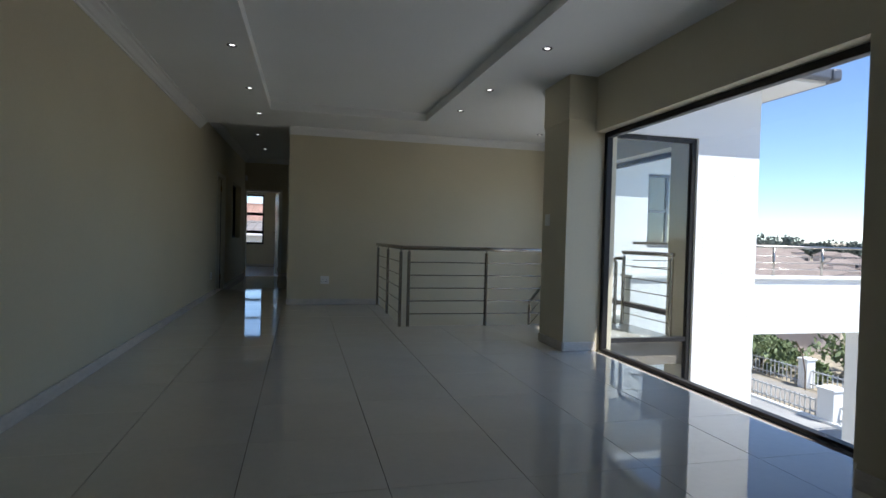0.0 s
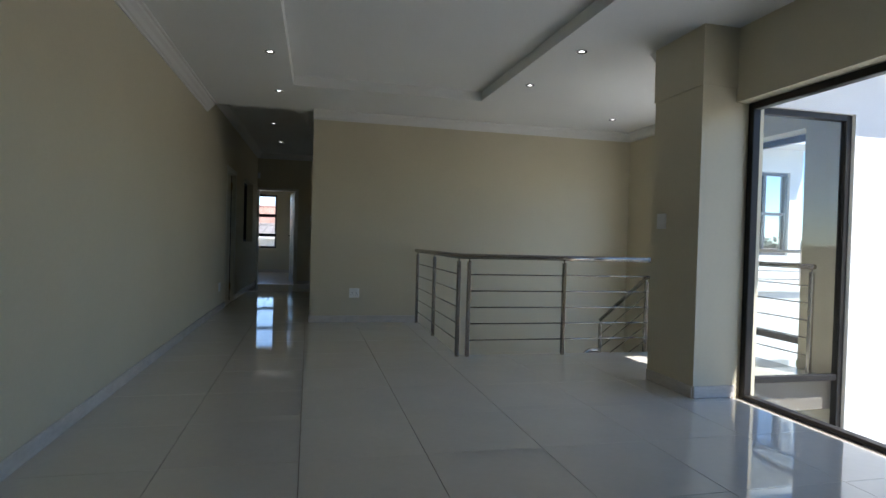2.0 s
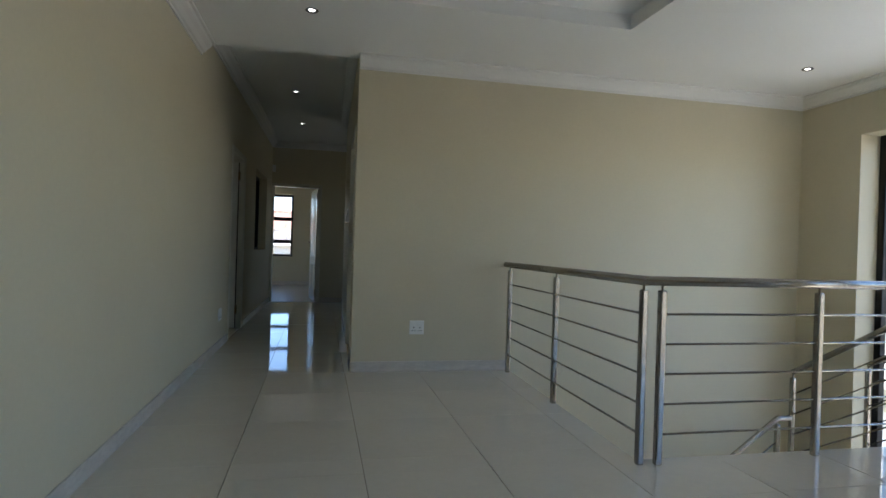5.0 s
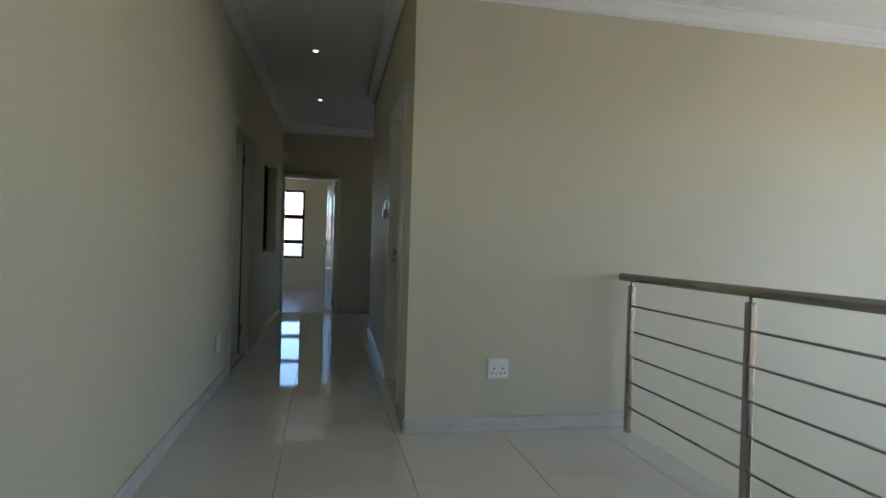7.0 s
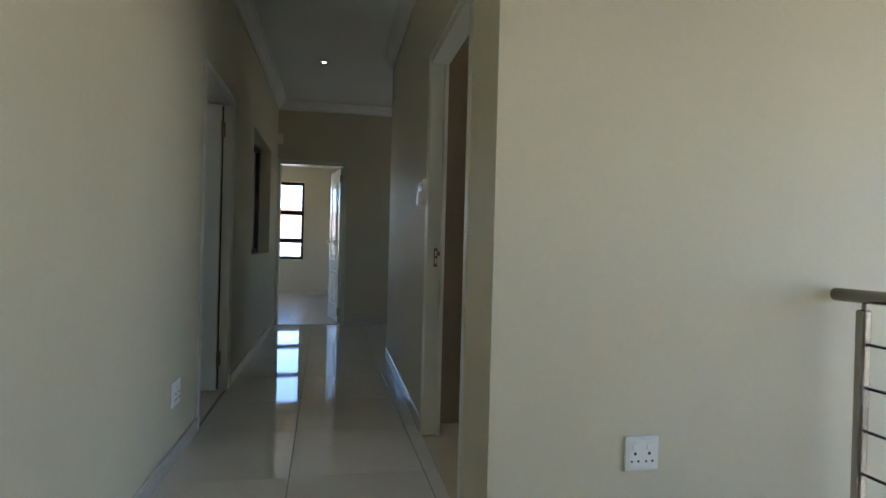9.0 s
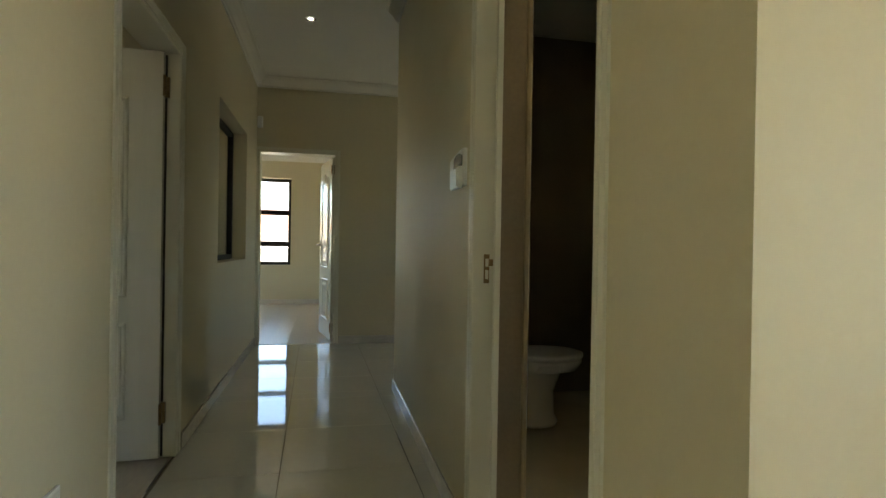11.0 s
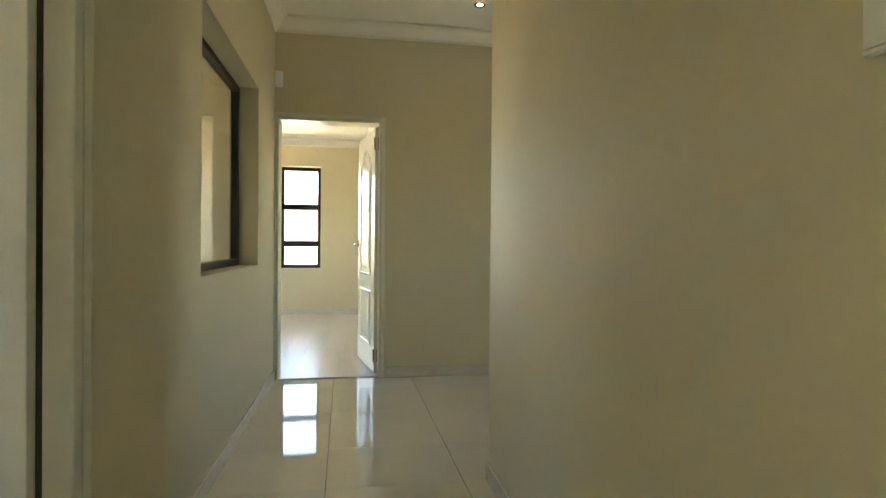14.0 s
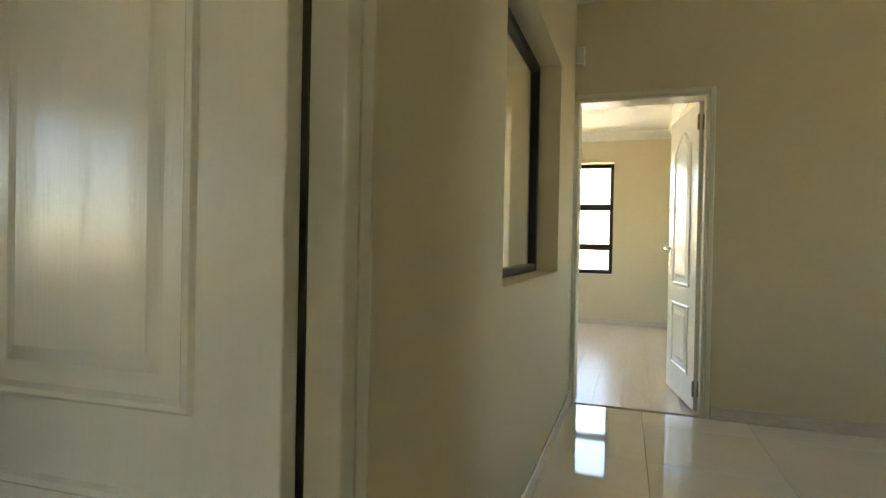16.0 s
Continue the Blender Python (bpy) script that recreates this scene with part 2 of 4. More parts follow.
# ---- plan ----
XA, XC, XR = -1.05, -1.13, 0.085      # left wall of the lounge, left and right walls of the passage
YB, YE, YW = 7.275, 12.685, 10.71     # stair wall, end wall, end of the passage's right wall
CEIL, HIGH = 2.58, 2.79               # lounge ceiling, passage ceiling
PX0, PY0, PY1 = 2.73, 3.705, 4.25     # pier beside the large window
WX, SX = 3.10, 4.36                   # large window, stair's outer wall
GY = 3.96                             # stair's front glass
EDGE_X, EDGE_Y = 1.44, 5.25           # edge of the stair well
XN, YS = -4.6, -3.2                   # far walls

# ---- walls ----
def askew(ob):
    """Lean a piece of the lounge's long wall so that it meets the passage wall without a step."""
    for v in ob.data.vertices:
        if v.co.x > XC - 0.1:
            v.co.x += XC - XA + 0.0115 * (YB - v.co.y)
    return ob


askew(structure("wall_lounge_west", holed_slab("x", XC - 0.15, XA, YS, YB, -0.2, 2.95), PAINT, "plain cream painted plaster wall", "wall"))
structure("wall_passage_west", holed_slab("x", XC - 0.15, XC, YB, YE, -0.2, 2.95, [(8.80, 9.655, -0.3, 2.0), (10.64, 11.965, 0.92, 2.05)]), PAINT,
          "cream painted passage wall with door and inner window", "wall")
structure("wall_stair_north", holed_slab("y", YB, YB + 0.15, XR, SX + 0.28, -3.2, 2.95), PAINT, "cream painted plaster wall over the stairs", "wall")
structure("wall_passage_east", holed_slab("x", XR, XR + 0.09, YB + 0.15, YW, -0.2, 2.95, [(7.655, 8.57, -0.3, 2.06)]), PAINT, "cream painted passage wall beside the bathroom", "wall")
structure("wall_bath_north", holed_slab("y", YW - 0.13, YW, XR + 0.09, 3.6, -0.2, 2.95), PAINT, "cream painted wall", "wall")
structure("wall_end", holed_slab("y", YE, YE + 0.15, XC - 0.15, 3.6, -0.2, 2.95, [(-1.115, -0.31, -0.3, 2.035)]), PAINT, "cream painted end wall with doorway", "wall")
structure("wall_south", holed_slab("y", YS - 0.15, YS, XA - 0.3, WX + 0.15, -0.2, 2.95), PAINT, "cream painted wall", "wall")
structure("wall_window_east", holed_slab("x", 3.0, WX + 0.13, YS, PY0, -0.2, 2.95, [(1.09, PY0 + 0.1, -0.3, 2.065)]), PAINT, "cream painted wall round the large window", "wall")
structure("pillar_1", holed_slab("x", PX0, WX + 0.13, PY0, PY1, -0.2, 2.95), PAINT, "cream painted square pier", "pillar")
structure("trim_pier_head", holed_slab("x", PX0 - 0.008, 3.0, PY0 - 0.008, PY1 + 0.008, 2.165, CEIL), PAINT, "cream plastered band round the head of the pier", "trim")
structure("pillar_2", holed_slab("x", PX0, 3.0, 0.4, 0.855, -0.2, 2.95), PAINT, "cream painted square pier", "pillar")
structure("wall_stair_east", holed_slab("x", SX, SX + 0.28, GY + 0.12, YB, -3.2, 2.95, [(4.45, 6.66, -2.4, 2.13)]), PAINT, "cream wall with tall stair window", "wall")
structure("wall_stair_south", holed_slab("y", GY, GY + 0.12, WX + 0.13, 5.09, -3.2, 2.95, [(3.35, 4.33, -2.6, 2.14)]), EXT_WHITE, "white plastered outer wall with tall glass", "wall")

# ---- ceilings ----
bm = bmesh.new()
outer = ((XA - 0.1, YS), (WX + 0.1, YS), (WX + 0.1, YB), (XA - 0.1, YB))
inner = ((-0.06, -2.4), (2.14, -2.4), (1.875, 6.19), (-0.11, 6.19))
loops = [[bm.verts.new((*p, z)) for p in loop] for z in (CEIL, CEIL + 0.10) for loop in (outer, inner)]
for k in range(4):
    j = (k + 1) % 4
    for a, b in ((0, 1), (2, 3), (0, 2), (1, 3)):
        bm.faces.new((loops[a][k], loops[a][j], loops[b][j], loops[b][k]))
structure("ceiling_lounge", bm, WHITE, "white dropped ceiling border", "ceiling")
structure("ceiling_tray", holed_slab("z", CEIL + 0.10, CEIL + 0.16, XA - 0.1, WX + 0.1, YS, YB), WHITE, "white recessed tray ceiling", "ceiling")
structure("ceiling_stair", holed_slab("z", CEIL, CEIL + 0.12, WX + 0.1, SX + 0.1, GY + 0.1, YB), WHITE, "white ceiling over the stairs", "ceiling")
structure("ceiling_passage", holed_slab("z", HIGH, HIGH + 0.1, XC - 0.1, 3.6, YB, YE), WHITE, "white passage ceiling", "ceiling")
structure("passage_header", holed_slab("y", YB + 0.001, YB + 0.06, XC, XR, CEIL, HIGH), WHITE, "white step between ceilings", "trim")

askew(cornice("trim_cornice_west", (XA, YS), (XA, YB + 0.02), (1, 0), CEIL))
cornice("trim_cornice_stair", (XR, YB), (SX, YB), (0, -1), CEIL)
cornice("trim_cornice_stair_east", (SX, PY1), (SX, YB), (-1, 0), CEIL)
cornice("trim_cornice_passage_west", (XC, YB + 0.06), (XC, YE), (1, 0), HIGH)
cornice("trim_cornice_passage_east", (XR, YB + 0.06), (XR, YW), (-1, 0), HIGH)
cornice("trim_cornice_end", (XC, YE), (3.4, YE), (0, -1), HIGH)
cornice("trim_cornice_pier", (PX0, PY1), (WX, PY1), (0, 1), CEIL)
askew(skirting("baseboard_west", (XA, YS), (XA, YB), (1, 0)))
skirting("baseboard_passage_west", (XC, YB), (XC, 8.75), (1, 0))
skirting("baseboard_passage_west_far", (XC, 9.725), (XC, YE), (1, 0))
skirting("baseboard_stair", (XR, YB), (EDGE_X, YB), (0, -1))
skirting("baseboard_passage_east", (XR, 8.61), (XR, YW), (-1, 0))
skirting("baseboard_passage_east_near", (XR, YB), (XR, 7.618), (-1, 0))
skirting("baseboard_end", (-0.27, YE), (3.4, YE), (0, -1))
skirting("baseboard_pier_west", (PX0, PY0), (PX0, PY1), (-1, 0))
skirting("baseboard_pier_south", (PX0, PY0), (3.06, PY0), (0, -1))
skirting("baseboard_pier_near", (PX0, 0.4), (PX0, 0.855), (-1, 0))
skirting("baseboard_pier_near_north", (PX0, 0.855), (3.0, 0.855), (0, 1))
skirting("baseboard_passage_corner", (XR, YW), (3.4, YW), (0, 1))

# ---- floor slab ----
slab = structure("floor_lounge", holed_slab("z", -0.25, -0.012, XC - 0.02, SX, YS, YB, [(EDGE_X + 0.005, SX + 1, EDGE_Y + 0.005, YB + 1), (WX + 0.13, SX + 1, YS - 1, GY + 0.12)]), GROUT,
                 "floor of polished cream porcelain tiles with dark joints", "floor")
slab2 = structure("floor_passage", holed_slab("z", -0.25, -0.012, XC - 0.02, 3.5, YB, YE + 0.05, [(XR, 4, YB - 1, YW)]), GROUT, "passage floor of polished cream porcelain tiles", "floor")

# ---- windows ----
def window(name, axis, t, u0, u1, v0, v1, uprights=(), bars=(), wide=0.055, deep=0.06, label="", bar_wide=None, mat=None, foot=None):
    """Framed window: axis is the way through it, t its middle; uprights and bars: places of inner members."""
    mat = mat or BRONZE
    w = thing(name, label or "dark bronze aluminium framed window", "window", kind="structure")
    bw = bar_wide or wide

    def member(n, a0, a1, b0, b1, d=deep):
        c = (t - d / 2, t + d / 2)
        lim = {"x": (*c, a0, a1, b0, b1), "y": (a0, a1, *c, b0, b1)}[axis]
        part(n, box(*lim, 0.004), mat, w)

    member("window_frame", u0, u0 + wide, v0, v1)
    member("window_frame", u1 - wide, u1, v0, v1)
    member("window_frame", u0 + wide, u1 - wide, v1 - wide, v1)
    member("window_frame", u0 + wide, u1 - wide, v0, v0 + (foot or wide))
    us, vs = [u0 + wide, *uprights, u1 - wide], [v0 + (foot or wide), *bars, v1 - wide]
    for u in uprights:
        member("mullion", u - bw / 2, u + bw / 2, v0 + wide, v1 - wide, deep * 0.9)
    for b in bars:
        member("transom", u0 + wide, u1 - wide, b - bw / 2, b + bw / 2, deep * 0.8)
    for a, b in zip(us, us[1:]):
        for c, d in zip(vs, vs[1:]):
            lim = {"x": (t - 0.003, t + 0.003, a, b, c, d), "y": (a, b, t - 0.003, t + 0.003, c, d)}[axis]
            pane = part("pane", box(*lim), GLASS, w)
            pane.visible_shadow = False
    return w


window("window_1", "x", WX + 0.03, 1.09, PY0, 0.0, 2.065, wide=0.05, foot=0.025, label="large frameless-looking picture window in black aluminium frame")
window("window_2", "y", GY + 0.06, 3.35, 4.33, -2.6, 2.14, bars=(0.03,), wide=0.05, label="tall fixed stair window in dark grey frame")
window("window_3", "x", SX + 0.23, 4.45, 6.66, -2.4, 2.13, bars=(0.2,), wide=0.06, label="tall stair window in dark grey frame with low transom")
window("window_4", "x", XC - 0.14, 10.64, 11.965, 0.92, 2.05, wide=0.04, deep=0.05, label="inner passage window in dark bronze frame")
window("window_5", "y", 16.93, -2.2, -1.02, 0.69, 2.22, uprights=(-1.61,), bars=(1.06, 1.62), wide=0.055, bar_wide=0.09, label="bedroom window in dark bronze frame with three lights")
window("window_6", "x", XN + 0.08, 6.2, 7.2, 0.75, 2.0, uprights=(6.7,), label="bedroom window in dark bronze frame")
window("window_7", "x", 3.55, 11.3, 12.2, 0.9, 2.1, uprights=(11.75,), label="passage window in dark bronze frame")

# ---- rooms beyond ----
structure("wall_bedroom_north", holed_slab("y", 16.75, 17.0, XN, 0.1, -0.2, 2.95, [(-2.2, -1.02, 0.69, 2.22)]), PAINT, "cream painted bedroom wall", "wall")
structure("wall_bedroom_east", holed_slab("x", -0.26, -0.11, YE + 0.15, 16.75, -0.2, 2.95), PAINT, "cream painted bedroom wall", "wall")
structure("wall_bedroom_west", holed_slab("x", XN - 0.15, XN, YE + 0.15, 16.75, -0.2, 2.95, [(13.8, 15.6, 0.5, 2.2)]), PAINT, "cream painted bedroom wall", "wall")
structure("wall_bedroom_south", holed_slab("y", YE, YE + 0.15, XN, XC - 0.15, -0.2, 2.95), PAINT, "cream painted bedroom wall", "wall")
structure("ceiling_bedroom", holed_slab("z", 2.62, 2.72, XN, -0.2, YE + 0.15, 16.8), WHITE, "white bedroom ceiling", "ceiling")
cornice("trim_cornice_bedroom_north", (XN, 16.75), (-0.26, 16.75), (0, -1), 2.62)
cornice("trim_cornice_bedroom_east", (-0.26, YE + 0.15), (-0.26, 16.75), (-1, 0), 2.62)
skirting("baseboard_bedroom_north", (XN, 16.75), (-0.26, 16.75), (0, -1))
skirting("baseboard_bedroom_east", (-0.26, YE + 0.15), (-0.26, 16.75), (-1, 0))
bed_slab = structure("floor_bedroom", holed_slab("z", -0.25, -0.010, XN, -0.2, YE + 0.05, 16.8), GROUT, "bedroom floor of pale oak laminate boards", "floor")
window("window_8", "x", XN - 0.08, 13.8, 15.6, 0.5, 2.2, uprights=(14.6,), label="bedroom window in dark bronze frame")

structure("wall_study_west", holed_slab("x", XN, XN + 0.15, 4.9, YE, -0.2, 2.95, [(6.2, 7.2, 0.75, 2.0), (11.0, 12.2, 1.0, 2.1)]), PAINT, "cream painted wall", "wall")
structure("wall_study_south", holed_slab("y", 4.75, 4.9, XN, XC - 0.15, -0.2, 2.95), PAINT, "cream painted wall", "wall")
structure("wall_study_north", holed_slab("y", 10.3, 10.45, XN + 0.15, XC - 0.15, -0.2, 2.95), PAINT, "cream painted wall", "wall")
structure("ceiling_study", holed_slab("z", HIGH, HIGH + 0.1, XN, XC - 0.15, 4.9, YE), WHITE, "white ceiling", "ceiling")
structure("floor_study", holed_slab("z", -0.25, 0.0, XN, XC - 0.02, 4.9, YE), LAMINATE, "pale laminate floor", "floor")
structure("wall_passage_far_east", holed_slab("x", 3.5, 3.6, YW, YE, -0.2, 2.95, [(11.3, 12.2, 0.9, 2.1)]), PAINT, "cream painted wall with window", "wall")

# ---- bathroom ----
structure("wall_bath_tiles_south", holed_slab("y", YB + 0.152, YB + 0.17, XR + 0.09, 2.3, -0.01, 2.6), DIM_TILE, "brown tiled wall, coloured darker for the unlit room", "wall")
structure("wall_bath_tiles_north", holed_slab("y", YW - 0.23, YW - 0.132, XR + 0.09, 2.3, -0.01, 2.6), DIM_TILE, "brown tiled wall, coloured darker for the unlit room", "wall")
# the hole and its window are added out of view to brighten the bathroom
structure("wall_bath_tiles_east", holed_slab("x", 2.3, 2.45, YB + 0.15, YW - 0.13, -0.2, 2.95, [(7.55, 8.70, 0.3, 2.5)]), DIM_TILE, "brown tiled wall, coloured darker for the unlit room", "wall")
window("added_window_10", "x", 2.38, 7.55, 8.70, 0.3, 2.5, label="unseen window added to light the bathroom, dark bronze frame")
structure("ceiling_bath", holed_slab("z", 2.6, 2.7, XR + 0.08, 2.4, YB + 0.1, YW - 0.1), WHITE, "white bathroom ceiling", "ceiling")
structure("floor_bath", holed_slab("z", -0.25, 0.0, XR, 2.4, YB + 0.1, YW - 0.1), BATH_FLOOR, "beige bathroom floor", "floor")


# ---- doors ----
def panel_outline(u0, u1, v0, v1, arch=0.0, inset=0.0):
    """Outline of a door panel, with a swept arch on top."""
    u0, u1, v0, v1 = u0 + inset, u1 - inset, v0 + inset, v1 - inset
    pts = [(u0, v0), (u1, v0)]
    if not arch:
        return pts + [(u1, v1), (u0, v1)]
    for i in range(17):
        s = i / 16
        pts.append((u1 + (u0 - u1) * s, v1 - arch + arch * (0.5 - 0.5 * math.cos(2 * math.pi * s)) ** 0.8))
    return pts


def moulding(bm, u0, u1, v0, v1, arch, y, out):
    """Moulded panel on the plane y: a proud bead, a sunk margin and a raised field. out: the way out of the face."""
    levels = [(0.0, -0.002), (0.008, 0.007), (0.018, 0.009), (0.026, 0.001), (0.060, 0.001), (0.085, 0.007)]
    rings = [[bm.verts.new((u, y + out * h, v)) for u, v in panel_outline(u0, u1, v0, v1, arch, ins)] for ins, h in levels]
    k = len(rings[0])
    for r0, r1 in zip(rings, rings[1:]):
        for i in range(k):
            bm.faces.new((r0[i], r0[(i + 1) % k], r1[(i + 1) % k], r1[i]))
    bm.faces.new(rings[-1])


def door_leaf(name, m, width, height, hinges, label="white moulded two-panel door standing open"):
    """Leaf from its hinge edge at the origin along +x; y is its thickness."""
    d = thing(name, label, "door", m, kind="structure")
    bm = box(0, width, -0.02, 0.02, 0.006, height, 0.002)
    for out in (-1, 1):
        moulding(bm, 0.145, width - 0.145, 0.785, height - 0.13, 0.10, out * 0.0205, out)
        moulding(bm, 0.145, width - 0.145, 0.20, 0.665, 0.0, out * 0.0205, out)
    part("leaf", bm, GLOSS, d)
    for out in (-1, 1):
        x = width - 0.055
        plate = part("handle_plate", box(x - 0.02, x + 0.02, min(out * 0.021, out * 0.026), max(out * 0.021, out * 0.026), 0.92, 1.10, 0.002), CHROME, d, "satin chrome lock plate")
        part("lever", tube([(x, out * 0.026, 1.05), (x, out * 0.06, 1.05), (x - 0.11, out * 0.062, 1.052)], 0.009), CHROME, plate, "satin chrome lever", True)
        part("keyhole", box(x - 0.004, x + 0.004, min(out * 0.026, out * 0.0275), max(out * 0.026, out * 0.0275), 0.95, 0.975), SLOT, plate)
    for z in hinges:
        bm = box(-0.022, -0.001, -0.019, 0.0, z - 0.05, z + 0.05, 0.001)
        tube([(-0.006, 0.026, z - 0.05), (-0.006, 0.026, z + 0.05)], 0.007, bm)
        part("hinge", bm, BRASS, d, "worn brass hinge")
    return d


def door_frame(name, axis, face, back, u0, u1, top, label, proud=0.012, wide=0.055, far=0.02):
    """Steel-profile frame lining an opening u0..u1; face and back: the two wall faces."""
    f = thing(name, label, "door frame", kind="structure")
    lo, hi = min(face, back) - proud, max(face, back) + proud

    def bar(n, a0, a1, z0, z1, t0=lo, t1=hi):
        lim = (t0, t1, a0, a1, z0, z1) if axis == "x" else (a0, a1, t0, t1, z0, z1)
        part(n, box(*lim, 0.006, seg=2), FRAME_PAINT, f)

    lining = 0.02
    bar("jamb", u0 - 0.001, u0 + lining, 0, top)
    bar("jamb", u1 - far, u1 + 0.001, 0, top)
    bar("head", u0 + lining, u1 - far, top - lining, top)
    for side in (0, 1):
        t0, t1 = ((lo, lo + proud - 0.001) if side == 0 else (hi - proud + 0.001, hi))
        bar("architrave", u0 - wide + lining, u0 - 0.002, 0, top + wide - lining, t0, t1)
        bar("architrave", u1 + 0.002, u1 + wide - lining, 0, top + wide - lining, t0, t1)
        bar("architrave", u0 - 0.001, u1 + 0.001, top + 0.002, top + wide - lining, t0, t1)
    return f


side_frame = door_frame("door_frame_1", "x", XC, XC - 0.15, 8.80, 9.655, 2.0, "cream painted steel door frame in the passage", proud=0.006, wide=0.065, far=0.042)
# added dark strip on the jamb: shade of the gap beside the leaf
part("seal", box(XC - 0.115, XC - 0.055, 9.6082, 9.6125, 0.01, 1.97), GAP_SHADE, side_frame, "dark strip standing in for shade in the door gap")
bath_frame = door_frame("door_frame_2", "x", XR, XR + 0.09, 7.655, 8.57, 2.06, "cream painted steel bathroom door frame", proud=0.006, wide=0.05)
part("stop", box(XR + 0.072, XR + 0.094, 8.537, 8.5495, 0, 2.038, 0.002), FRAME_PAINT, bath_frame)
part("stop", box(XR + 0.072, XR + 0.094, 7.6755, 7.688, 0, 2.038, 0.002), FRAME_PAINT, bath_frame)
door_frame("door_frame_3", "y", YE, YE + 0.15, -1.115, -0.31, 2.035, "cream painted steel frame of the end doorway")
door_leaf("door_1", pose(XC - 0.062, 9.584, 0.008, 0, 0, 180 + 3), 0.725, 1.965, (0.22, 1.80), label="glossy white moulded door standing open into a side room")
door_leaf("door_2", pose(-0.338, YE + 0.10, 0.008, 0, 0, 100), 0.72, 2.0, (0.15, 1.865), label="glossy white moulded door standing open at the passage end")
keep = thing("strike_plate", "brass strike plate in the bathroom door frame", "strike plate")
part("plate", box(0.122, 0.142, 8.546, 8.5495, 0.932, 1.033, 0.0008), BRASS, keep)
part("slot", box(0.127, 0.138, 8.5445, 8.5458, 0.99, 1.018), FRAME_PAINT, keep)
part("slot", box(0.127, 0.138, 8.5445, 8.5458, 0.946, 0.978), FRAME_PAINT, keep)
part("lip", box(0.142, 0.155, 8.544, 8.5475, 0.992, 1.016, 0.0008), BRASS, keep)


# ---- stair railing ----
def rail_post(parent, x, y, z0, z1, along=(1, 0)):
    p = part("post", box(x - 0.018, x + 0.018, y - 0.018, y + 0.018, z0, z1, 0.008, seg=2), STEEL, parent)
    part("spigot", tube([(x, y, z1 - 0.01), (x, y, z1 + 0.05)], 0.007), STEEL, p)
    return p


def railing(name, posts, label, base=0.0, ends=(0, 0), top=0.91):
    """Level balustrade through the posts."""
    r = thing(name, label, "railing")
    for x, y in posts:
        rail_post(r, x, y, base, base + top - 0.045)
    a, b = Vector(posts[0]), Vector(posts[-1])
    d = (b - a).normalized()
    a2, b2 = a - d * ends[0], b + d * ends[1]
    part("handrail", tube([(*a2, base + top), (*b2, base + top)], 0.024, sides=14), STEEL, r, smooth=True)
    for i in range(5):
        z = base + 0.15 + i * 0.149
        part("rod", tube([(*a, z), (*b, z)], 0.006, sides=8), STEEL, r, smooth=True)
    return r


railing("stair_railing", [(1.392, 7.165), (1.415, 6.25), (1.418, 5.19)], "stainless steel railing beside the stair well", ends=(0.12, 0.03))
railing("stair_railing", [(1.51, 5.175), (2.44, 5.18), (3.45, 5.19)], "stainless steel railing along the landing edge", ends=(0.10, 0.05))
railing("stair_railing", [(4.27, 4.25), (4.27, 5.2)], "stainless steel railing before the tall stair window", ends=(0.02, 0.02))


def sloped_railing(name, p, q, label, top=0.78, count=2):
    r = thing(name, label, "railing")
    p, q = Vector(p), Vector(q)
    for i in range(count):
        c = p.lerp(q, i / (count - 1))
        rail_post(r, c.x, c.y, c.z - 0.15, c.z + top - 0.045)
    lead = (p - q) * Vector((1, 1, 0))
    lead.normalize()
    part("handrail", tube([p + lead * 0.12 + Vector((0, 0, top)), p + Vector((0, 0, top)), q + Vector((0, 0, top))], 0.021, sides=12), STEEL, r, smooth=True)
    for i in range(4):
        z = Vector((0, 0, 0.12 + i * 0.16))
        part("rod", tube([p + z, q + z], 0.006, sides=8), STEEL, r, smooth=True)
    return r


sloped_railing("stair_handrail", (3.52, 5.50, -0.06), (3.52, 6.43, -0.64), "stainless steel sloping stair handrail")
sloped_railing("stair_handrail", (4.27, 5.38, 0.05), (4.27, 6.45, -0.60), "stainless steel sloping stair handrail by the window")
sloped_railing("stair_handrail", (3.38, 6.42, -1.0), (1.70, 6.42, -2.2), "stainless steel sloping handrail of the lower flight")

# ---- stairs ----
stair = thing("staircase", "staircase of polished cream tiles with landing", "stairs", kind="structure")
for i in range(6):
    part("step", box(3.5, SX, EDGE_Y + 0.006 + i * 0.26, EDGE_Y + i * 0.26 + 0.28, -0.18 * (i + 1) - 0.16, -0.18 * (i + 1), 0.006), TILE, stair)
part("landing", box(3.45, SX, EDGE_Y + 0.01 + 6 * 0.26 - 0.26, YB, -1.42, -1.26, 0.006), TILE, stair)
for i in range(9):
    part("step", box(3.45 - (i + 1) * 0.26, 3.45 - i * 0.26 + 0.02, 6.40, YB, -1.26 - 0.18 * (i + 1) - 0.16, -1.26 - 0.18 * (i + 1), 0.006), TILE, stair)
structure("wall_well_west", holed_slab("x", EDGE_X - 0.15, EDGE_X + 0.004, EDGE_Y, YB, -3.2, -0.012), PAINT, "cream painted stair well wall", "wall")
structure("wall_well_south", holed_slab("y", EDGE_Y - 0.15, EDGE_Y + 0.004, EDGE_X, 3.48, -3.2, -0.012), PAINT, "cream painted stair well wall", "wall")
